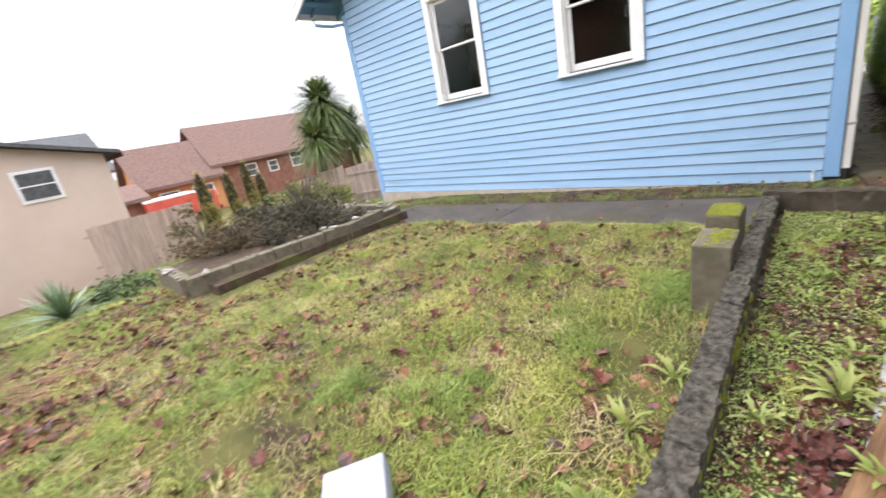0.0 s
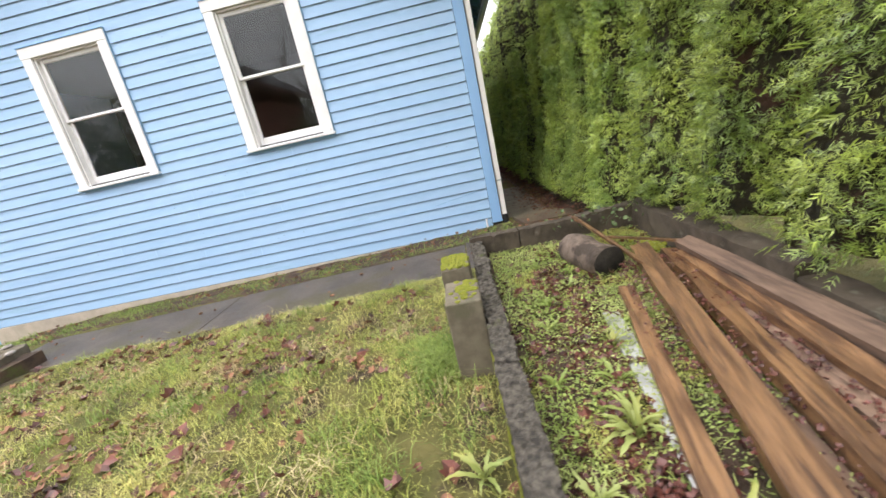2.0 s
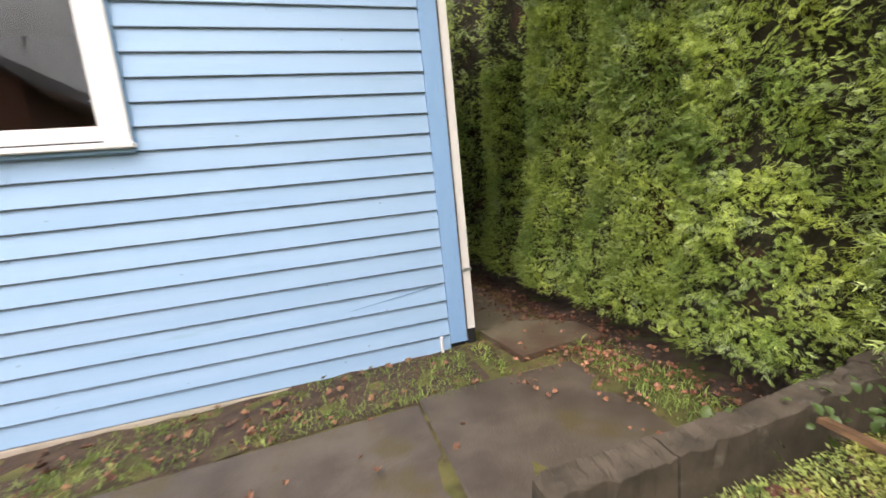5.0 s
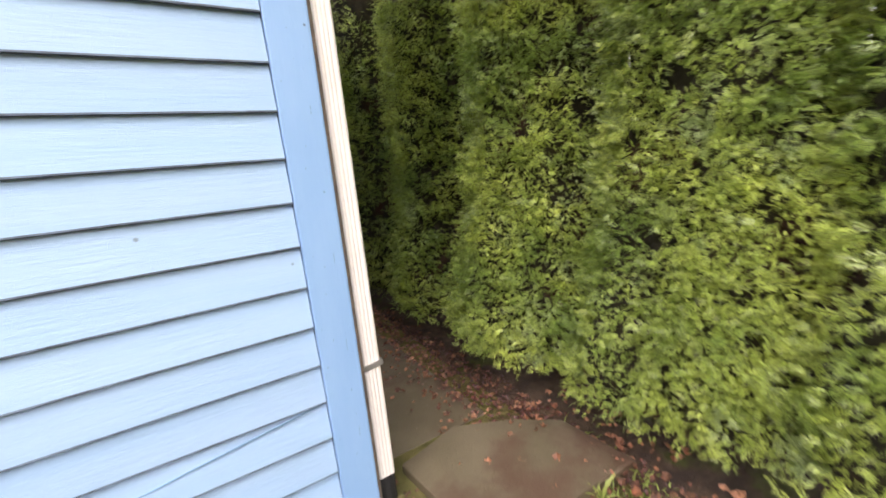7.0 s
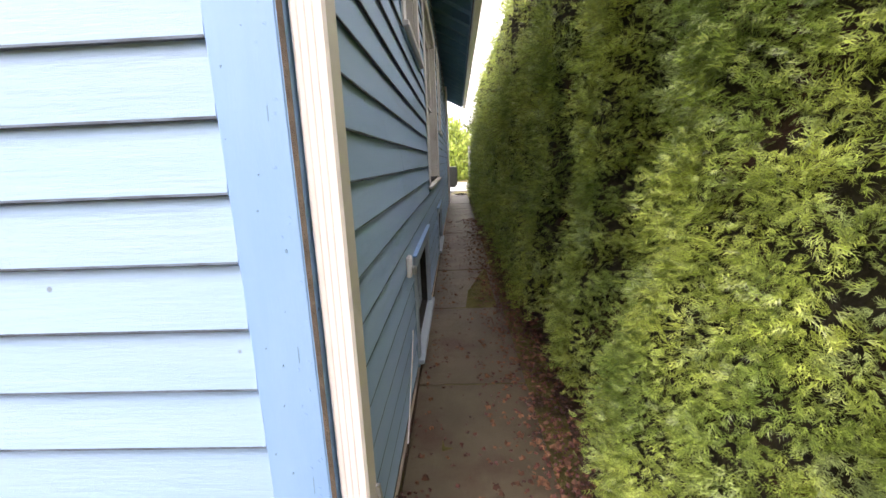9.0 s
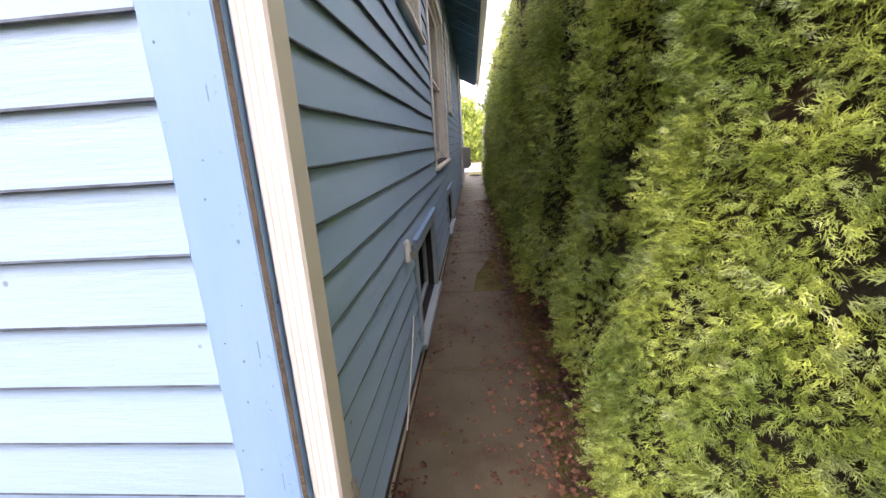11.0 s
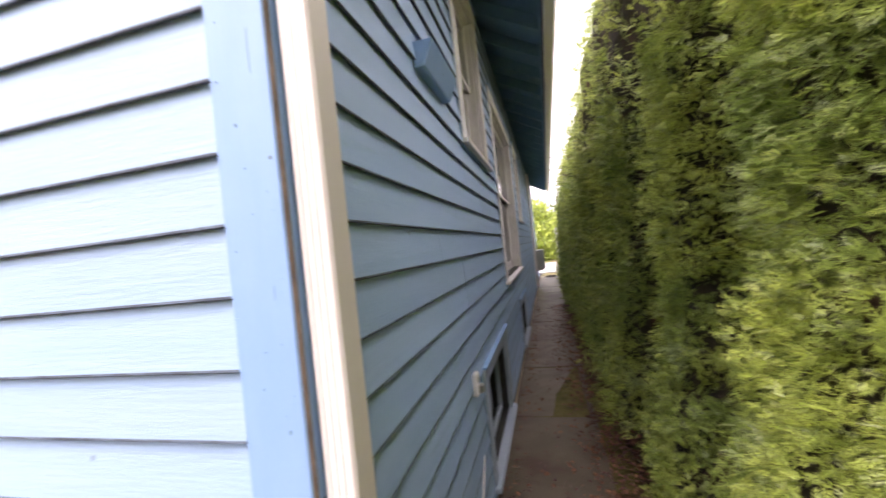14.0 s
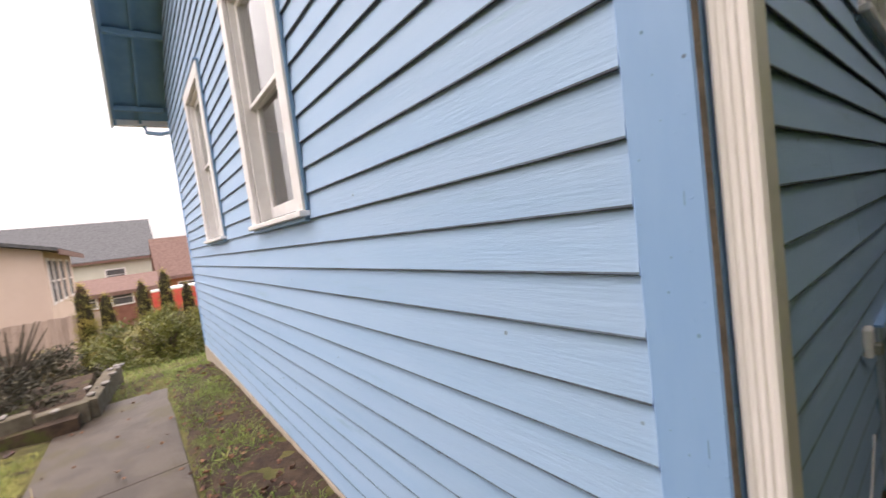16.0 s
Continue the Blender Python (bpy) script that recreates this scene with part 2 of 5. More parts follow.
def tube(bm, pts, radii, sides=8):
    rings = []
    for i, p in enumerate(pts):
        p = Vector(p)
        d = (Vector(pts[min(i + 1, len(pts) - 1)]) - Vector(pts[max(i - 1, 0)])).normalized()
        u = d.orthogonal().normalized()
        w = d.cross(u)
        rings.append([bm.verts.new(p + (u * math.cos(a) + w * math.sin(a)) * radii[i]) for a in [k * math.tau / sides for k in range(sides)]])
    for a, b in zip(rings, rings[1:]):
        for k in range(sides):
            bm.faces.new((a[k], a[(k + 1) % sides], b[(k + 1) % sides], b[k]))
    bm.faces.new(rings[0][::-1])
    bm.faces.new(rings[-1])


def smoothstep(a, b, x):
    t = min(1.0, max(0.0, (x - a) / (b - a)))
    return t * t * (3 - 2 * t)


def ground_z(x, y):
    z = 0.045 + 0.032 * max(-7.0, min(0.0, x))
    if x < -7.0:
        z -= 0.15 * min(15.0, -7.0 - x)
    z -= 0.05 * smoothstep(-2.0, -1.6, y) * smoothstep(-7.5, -6.5, x)
    s = smoothstep(-0.75, -0.55, y) * smoothstep(-7.0, -5.6, x) * (1 - smoothstep(0.0, 0.3, x))
    z += (max(z, -0.045 - 0.016 * min(5.0, max(0.0, -0.6 - x))) - z) * s
    if x > -0.4 and y < -2.0:
        z -= 0.05
    return z + 0.018 * noise.noise(Vector((x * 1.3, y * 1.3, 0))) * (1 if -8 < x < 0 else 0.5)


# ---- ground ----
def axis(lo, hi, step, far):
    a = list(np.arange(lo, hi + 1e-6, step))
    return [-far, -far / 4, lo - 40, lo - 15, lo - 5] + a + [hi + 5, hi + 15, hi + 40, far / 4, far]


gx, gy = axis(-24, 2, 0.2, 1500), axis(-9, 3, 0.2, 1500)
gv = [(x, y, ground_z(x, y) - (0.1 if y > 0.2 and -8 < x < 0.1 else 0)) for x in gx for y in gy]
gf = [(i * len(gy) + j, (i + 1) * len(gy) + j, (i + 1) * len(gy) + j + 1, i * len(gy) + j + 1) for i in range(len(gx) - 1) for j in range(len(gy) - 1)]
ground = tagged(raw("ground", gv, gf, M_LAWN), "mossy uneven lawn with thin grass and leaf litter", "ground", kind="structure")

# concrete path along the house
path = tagged(new("path"), "damp grey concrete slabs along the house wall", "path", kind="structure")
slab_x = [-0.55, -3.55, -6.35]
for a, b in zip(slab_x, slab_x[1:]):
    bm = bmesh.new()
    box(bm, b + 0.003, a - 0.003, -1.72 + R.uniform(-.01, .01), -0.68, -0.09, 0)
    bevel(bm, 0.008)
    bmesh.ops.transform(bm, matrix=Matrix.Translation((0, 0, 0.002 * R.random())) @ Matrix(((1, 0, 0, 0), (0, 1, 0, 0), (0.028, 0, 1, 0), (0, 0, 0, 1))), verts=bm.verts[:])
    part("slab", bm, M_WET, path)
for dims in ((-0.54, 0.55, -1.78, -0.62, -0.09, -0.004),):
    bm = bmesh.new()
    box(bm, *dims)
    bevel(bm, 0.01)
    part("slab", bm, M_WET if dims[0] < 0 else M_ALLEY, path)
bm = bmesh.new()
outline = [(.17, .13), (.19, -.08), (.24, -.5), (.6, -.46), (.95, -.48), (.93, -.1), (.74, .06), (.5, .21), (.34, .16)]
lo = [bm.verts.new((x, y, -.06)) for x, y in outline]
hi = [bm.verts.new((x, y, .04 - .02 * y)) for x, y in outline]
bm.faces.new(hi)
for i in range(len(lo)):
    bm.faces.new((lo[i], lo[(i + 1) % len(lo)], hi[(i + 1) % len(lo)], hi[i]))
bevel(bm, 0.012, 2)
part("broken_slab", bm, M_ALLEY, path, "broken mossy concrete slab")
sx_, sy_ = np.linspace(-.02, 1.9, 24), np.linspace(-1.92, 17.4, 150)
sv = [(x, y, -.03 + .012 * noise.noise(Vector((x * 5, y * 5, 2))) + .05 * smoothstep(.75, 1.0, x)) for x in sx_ for y in sy_]
sf = [(i * 150 + j, (i + 1) * 150 + j, (i + 1) * 150 + j + 1, i * 150 + j + 1) for i in range(23) for j in range(149)]
tagged(raw("walkway_soil", sv, sf, M_SOIL), "dark soil and litter under the hedge", "soil", kind="structure")
alley = tagged(new("alley_floor"), "damp mossy concrete walkway between house and hedge", "walkway", kind="structure")
ys = [0.22, 1.6, 2.99, 4.4, 5.8, 7.2, 8.6, 10.0, 11.4, 12.8, 14.2, 15.6, 17.0]
for a, b in zip(ys, ys[1:]):
    bm = bmesh.new()
    box(bm, 0.03, 0.72, a + 0.006, b - 0.006, -0.08, 0.0 + R.uniform(-.004, .004))
    bevel(bm, 0.006)
    part("slab", bm, M_ALLEY, alley)

sx2, sy2 = np.linspace(-7.4, -.05, 120), np.linspace(-.665, -.0, 16)
sv = [(x, y, ground_z(x, y) + .004 + .014 * noise.noise(Vector((x * 6, y * 6, 4)))) for x in sx2 for y in sy2]
sf = [(i * 16 + j, (i + 1) * 16 + j, (i + 1) * 16 + j + 1, i * 16 + j + 1) for i in range(119) for j in range(15)]
tagged(raw("strip_soil", sv, sf, M_SOIL), "bare brown soil strip at the wall foot", "soil", kind="structure")

# ---- the blue house ----
E, Z0 = 0.14, 0.66          # clapboard exposure, height of course 0
SLOPE = 0.53
RIDGE_Z, RIDGE_X = 6.17, -4.38
HOUSE_L = 16.6


def roof_z(x):
    return RIDGE_Z - SLOPE * abs(x - RIDGE_X)


FRONT_WIN = [(-5.65, -4.465, 1.655, 3.51), (-3.157, -1.954, 1.655, 3.51)]
SIDE_WIN = [(1.86, 3.0, 2.2, 3.62), (3.55, 5.9, 1.12, 3.2), (6.6, 7.6, 1.9, 3.3), (1.72, 2.98, 0.08, 0.82), (5.0, 6.2, 0.1, 0.75)]
CAS = 0.13


def wall_cells(name, span, top, wins, along_x, label):
    """A wall with thickness, cut by openings, built from the piers and bands between them."""
    ob = tagged(new(name), label, "wall", kind="structure")
    bm = bmesh.new()
    us = sorted({span[0], span[1], *[w[0] + CAS for w in wins], *[w[1] - CAS for w in wins]})
    for a, b in zip(us, us[1:]):
        cuts = sorted((w[2] + 0.06, w[3] - CAS) for w in wins if w[0] + CAS <= a + 1e-6 and w[1] - CAS >= b - 1e-6)
        z = -0.3
        for c0, c1 in cuts + [(top, top)]:
            if c0 > z:
                if along_x:
                    box(bm, a, b, 0.019, 0.14, z, c0)
                else:
                    box(bm, -0.14, 0.0, a, b, z, c0)
            z = c1
    part("sheathing", bm, M_DARK, ob)
    return ob


front = wall_cells("wall_front", (-7.98, 0.0), 3.8, FRONT_WIN, True, "pale blue clapboard gable wall with two sash windows")
bm = bmesh.new()
tri = [bm.verts.new(p) for y in (0.019, 0.14) for p in ((-7.98, y, 3.8), (0, y, 3.8), (RIDGE_X, y, roof_z(RIDGE_X) - 0.1))]
for a in ((0, 1, 2), (5, 4, 3), (0, 3, 4, 1), (1, 4, 5, 2), (2, 5, 3, 0)):
    bm.faces.new([tri[i] for i in a])
part("gable", bm, M_DARK, front)
side = wall_cells("wall_side", (0.14, HOUSE_L), 3.82, SIDE_WIN, False, "grey-blue clapboard side wall along the narrow walkway")
for nm, dims in (("wall_back", (-7.98, 0, HOUSE_L, HOUSE_L + .14, -.3, 3.8)), ("wall_west", (-7.98, -7.84, .14, HOUSE_L, -1.2, 3.8)), ("floor", (-7.84, -.14, .14, HOUSE_L, .7, .8))):
    tagged(boxpart(nm, dims, M_ROOM if nm == "floor" else M_SIDING, None, "", 0), "plain inner floor" if nm == "floor" else "pale blue house wall", "wall", kind="structure")
tagged(boxpart("ceiling", (-7.84, -.14, .14, HOUSE_L, 3.7, 3.8), M_ROOM, None, "", 0), "plain dim ceiling", "ceiling", kind="structure")
tagged(boxpart("wall_inner", (-7.84, -.14, 4.0, 4.1, .8, 3.7), M_ROOM, None, "", 0), "dim plain room wall", "wall", kind="structure")
tagged(boxpart("foundation", (-8.0, -0.02, -0.012, 0.1, -0.75, -0.04), M_FOUND, None, "", 0.004), "beige concrete foundation", "foundation", kind="structure")
tagged(boxpart("foundation_side", (-0.1, 0.012, 0.05, HOUSE_L, -0.3, -0.02), M_FOUND, None, "", 0.004), "beige concrete foundation", "foundation", kind="structure")


def clap_mesh():
    """One clapboard, a metre long: thick lower edge, thin tucked top, a slightly worn arris; lap shadow is painted on
    underside and arris.
    """
    prof = [(0.0, 0.016), (-0.007, 0.016), (-0.0185, 0.0), (-0.0225, 0.0025), (-0.0221, 0.0075), (-0.006, E + 0.014), (0.0, E + 0.014)]
    bm = bmesh.new()
    ends = [[bm.verts.new((x, y, z)) for y, z in prof] for x in (0, 1)]
    for k in range(7):
        bm.faces.new((ends[0][k], ends[1][k], ends[1][(k + 1) % 7], ends[0][(k + 1) % 7]))
    bm.faces.new(ends[0][::-1])
    bm.faces.new(ends[1])
    bm.faces.ensure_lookup_table()
    # underside and arris faces take the painted lap shadow
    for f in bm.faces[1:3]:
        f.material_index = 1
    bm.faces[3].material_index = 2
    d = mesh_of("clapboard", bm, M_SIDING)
    d.materials.append(M_LAP_SHADE)
    d.materials.append(M_ARRIS_SHADE)
    return d


CLAP = clap_mesh()


def clap(parent, u0, u1, k, along_x):
    ob = new("clapboard", CLAP)
    z = Z0 + E * k + R.uniform(-.0015, .0015)
    tilt = R.uniform(-.0012, .0012) / max(1, (u1 - u0))
    if along_x:
        m = Matrix.Translation((u0, 0.018, z)) @ Euler((R.uniform(-.004, .004), tilt, 0)).to_matrix().to_4x4()
    else:
        m = Matrix.Translation((0.001, u0, z)) @ Euler((0, 0, math.pi / 2)).to_matrix().to_4x4() @ Euler((R.uniform(-.004, .004), tilt, 0)).to_matrix().to_4x4()
    ob.matrix_world = m @ Matrix.Diagonal((u1 - u0 - 0.0035, 1, 1, 1))
    ob.parent = parent


def course(parent, span, wins, k, along_x):
    zc = Z0 + E * (k + 0.5)
    segs, u = [], span[0]
    for w in sorted(wins):
        if w[2] + 0.02 < zc < w[3] - 0.02 and w[1] > span[0] and w[0] < span[1]:
            segs.append((u, w[0] + 0.03))
            u = w[1] - 0.03
    segs.append((u, span[1]))
    for a, b in segs:
        if b - a < 0.05:
            continue
        if b - a > 2.6:
            j = a + (b - a) * R.uniform(.25, .75)
            clap(parent, a, j, k, along_x)
            clap(parent, j, b, k, along_x)
        else:
            clap(parent, a, b, k, along_x)


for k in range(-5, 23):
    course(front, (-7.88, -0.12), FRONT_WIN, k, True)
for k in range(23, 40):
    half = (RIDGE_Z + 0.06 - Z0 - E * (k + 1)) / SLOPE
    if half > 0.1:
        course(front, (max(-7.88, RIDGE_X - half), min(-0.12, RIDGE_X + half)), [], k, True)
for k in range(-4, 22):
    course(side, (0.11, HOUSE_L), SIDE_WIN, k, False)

bm = bmesh.new()
box(bm, -.75, 0, -.0025, .001, -.0022, .0022)
crack = part("split", bm, M_EDGE, front, "dark split in a clapboard")
crack.matrix_world = Matrix.Translation((-.125, .003, Z0 - E * .98)) @ Euler((0, radians(-7.5), 0)).to_matrix().to_4x4()
# corner boards
cb = tagged(new("corner_trim"), "glossy mid-blue painted corner boards", "trim", kind="structure")
for nm, dims, m in (("corner_board", (-0.12, 0.012, -0.0095, 0.018, 0.03, 3.9), M_CORNER), ("corner_board", (0.0015, 0.024, -0.007, 0.105, 0.03, 3.8), M_CORNER),
                    ("corner_board", (-7.985, -7.88, -0.008, 0.018, -0.3, 3.85), M_CORNER), ("corner_board", (-8.005, -7.986, -0.007, 0.1, -0.3, 3.8), M_CORNER)):
    bm = bmesh.new()
    box(bm, *dims)
    bevel(bm, 0.003)
    part(nm, bm, m, cb)

boxpart("board_edge", (.014, .0245, -.0098, -.0073, .05, 3.7), M_BARK, cb, "bare brown edge of the side corner board", 0)

# nail heads, checks and chips in the corner board paint
NAIL = bmesh.new()
tube(NAIL, [(0, .001, 0), (0, -.0012, 0)], [.0035, .0028], 8)
NAIL = mesh_of("nail_head", NAIL, M_EDGE)
for k in range(34):
    o = new("nail_head", NAIL)
    o.parent = cb
    o.location = (R.choice((-.10, -.06, -.03)) + R.uniform(-.012, .012), -.010, .3 + .085 * k + R.uniform(-.03, .03))
    s = R.uniform(.35, .9)
    o.scale = (s, 1, s * R.uniform(.8, 1.6))
z = .35
while z < 2.9:
    L = R.uniform(.02, .09)
    bm = bmesh.new()
    box(bm, -.0009, .0009, -.0004, .001, 0, L)
    o = part("paint_check", bm, M_EDGE, cb)
    o.matrix_world = Matrix.Translation((-.024 + R.uniform(-.003, .003), -.0098, z)) @ Euler((0, R.uniform(-.03, .03), 0)).to_matrix().to_4x4()
    z += L + R.uniform(.1, .45)
CHIP = bmesh.new()
bmesh.ops.create_icosphere(CHIP, subdivisions=1, radius=.004, matrix=Matrix.Diagonal((1.3, .22, .8, 1)))
CHIP = mesh_of("paint_blister", CHIP, M_CORNER)
for k in range(26):
    o = new("paint_blister", CHIP)
    o.parent = cb
    o.location = (R.uniform(-.03, .008), -.0095, R.uniform(.5, 1.75))
    o.rotation_euler = (0, R.uniform(0, 3), 0)
CHIP2 = bmesh.new()
bmesh.ops.create_icosphere(CHIP2, subdivisions=1, radius=.005, matrix=Matrix.Diagonal((2.2, .2, .5, 1)))
CHIP2 = mesh_of("paint_blister", CHIP2, M_SIDING)
for k in range(200):
    o = new("paint_blister", CHIP2)
    o.parent = front
    course_k = R.randint(-3, 9)
    u = R.uniform(.004, .13)
    o.location = (-.13 - R.random() ** 2 * 2.2, -.0025 + .0155 * u / .14, Z0 + E * course_k + u)
    o.rotation_euler = (0, R.uniform(-.3, .3), 0)
    s = R.uniform(.4, 1.2)
    o.scale = (s, s, s)

# roof
roof = thing("roof", "low gable roof with blue-green soffit and barge boards", "roof", (RIDGE_X, 5, 3.8))
roof["kind"] = "structure"


def under(parent, ob):
    m = ob.matrix_world.copy()
    ob.parent = parent
    ob.matrix_parent_inverse = Matrix.Translation(parent.location).inverted()
    return ob


def slope_slab(side_sign, off0, off1, x_out, y0, y1, name, material):
    """A slab parallel to the roof plane on one side of the ridge; off: height over the rafter line."""
    bm = bmesh.new()
    xa, xb = RIDGE_X, RIDGE_X + side_sign * x_out
    v = [bm.verts.new((x, y, roof_z(x) + o)) for x in (xa, xb) for y in (y0, y1) for o in (off0, off1)]
    for a in ((0, 1, 3, 2), (4, 6, 7, 5), (0, 4, 5, 1), (2, 3, 7, 6), (0, 2, 6, 4), (1, 5, 7, 3)):
        bm.faces.new([v[i] for i in a])
    return under(roof, part(name, bm, material))


for s, W in ((-1, 4.22), (1, 5.0)):
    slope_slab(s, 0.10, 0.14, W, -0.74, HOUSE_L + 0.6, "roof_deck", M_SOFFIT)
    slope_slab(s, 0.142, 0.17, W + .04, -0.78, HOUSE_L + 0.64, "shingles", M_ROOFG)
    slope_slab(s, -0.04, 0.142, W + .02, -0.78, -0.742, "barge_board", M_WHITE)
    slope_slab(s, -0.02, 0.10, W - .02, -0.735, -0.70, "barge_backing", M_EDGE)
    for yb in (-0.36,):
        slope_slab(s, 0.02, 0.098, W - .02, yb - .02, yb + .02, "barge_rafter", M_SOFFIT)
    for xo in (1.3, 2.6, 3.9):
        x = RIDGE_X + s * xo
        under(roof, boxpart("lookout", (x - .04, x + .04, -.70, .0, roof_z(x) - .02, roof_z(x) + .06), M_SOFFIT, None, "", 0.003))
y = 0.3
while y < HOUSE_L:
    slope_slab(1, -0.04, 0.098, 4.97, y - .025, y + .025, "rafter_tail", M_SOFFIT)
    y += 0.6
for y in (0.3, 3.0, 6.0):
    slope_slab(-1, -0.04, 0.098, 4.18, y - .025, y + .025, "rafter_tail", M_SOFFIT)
for sgn, xg in ((1, 0.64), (-1, -8.6)):
    bm = bmesh.new()
    z = roof_z(xg)
    pr = [(0, 0.0), (0, .12), (.012, .12), (.012, .012), (.075, .012), (.10, .06), (.10, .12), (.115, .12), (.115, .055), (.085, 0)]
    rings = [[bm.verts.new((xg + sgn * a, yy, z + .0 + b)) for a, b in pr] for yy in (-0.74, HOUSE_L + 0.5)]
    for i in range(len(pr)):
        bm.faces.new((rings[0][i], rings[1][i], rings[1][(i + 1) % len(pr)], rings[0][(i + 1) % len(pr)]))
    bm.faces.new(rings[0]); bm.faces.new(rings[1][::-1])
    under(roof, part("gutter", bm, M_CREAM, None, "cream metal gutter"))
bm = bmesh.new()
tube(bm, [(-8.64, -.3, roof_z(-8.6)), (-8.62, -.28, 3.82), (-8.3, -.1, 3.72), (-8.06, .03, 3.70), (-8.05, .05, 3.5), (-8.05, .05, -.3)], [.035] * 6, 8)
tagged(part("downspout", bm, M_CORNER, None), "blue painted downspout on the far house corner", "downspout")


def downspout():
    """Cream metal downspout: fluted rectangular pipe, dark outlet at the foot, a bent strap."""
    t = thing("downspout", "cream metal downspout with fluted face beside blue corner", "downspout", (0.062, 0.045, 0.0))
    x0, x1, y0, y1 = -0.033, 0.033, -0.042, 0.036
    pr = [(x0, y1), (x0, y0 + .006), (x0 + .006, y0)]
    for c in (-.014, .0, .014):
        pr += [(c - .005, y0), (c - .002, y0 + .0018), (c + .002, y0 + .0018), (c + .005, y0)]
    pr += [(x1 - .006, y0), (x1, y0 + .006), (x1, y1 - .006), (x1 - .006, y1)]
    bm = bmesh.new()
    rings = [[bm.verts.new((a, b, z)) for a, b in pr] for z in (0.12, 1.2, 2.4, 3.62)]
    for r0, r1 in zip(rings, rings[1:]):
        for i in range(len(pr)):
            bm.faces.new((r0[i], r0[(i + 1) % len(pr)], r1[(i + 1) % len(pr)], r1[i]))
    bm.faces.new(rings[0][::-1]); bm.faces.new(rings[-1])
    part("pipe", bm, M_CREAM, t)
    bm = bmesh.new()
    tube(bm, [(0, 0, -.06), (0, 0, .06), (0, 0, .125)], [.042, .042, .039], 14)
    part("outlet", bm, M_DARK, t, "black plastic outlet")
    bm = bmesh.new()
    box(bm, -.075, .042, -.046, -.043, .585, .607)
    box(bm, .039, .042, -.046, .02, .585, .607)
    box(bm, .037, .047, .018, .03, .58, .635)
    box(bm, -.085, -.07, -.052, -.043, .58, .612)
    bmesh.ops.rotate(bm, verts=bm.verts[:], cent=(0, 0, .6), matrix=Euler((0, -.12, 0)).to_matrix())
    part("strap", bm, M_STEEL, t, "bent galvanised strap")
    bm = bmesh.new()
    tube(bm, [(0, 0, 3.6), (.02, 0, 3.7), (.45, -.02, 3.68), (.56, -.02, 3.72)], [.036] * 4, 8)
    part("elbow", bm, M_CREAM, t)


downspout()


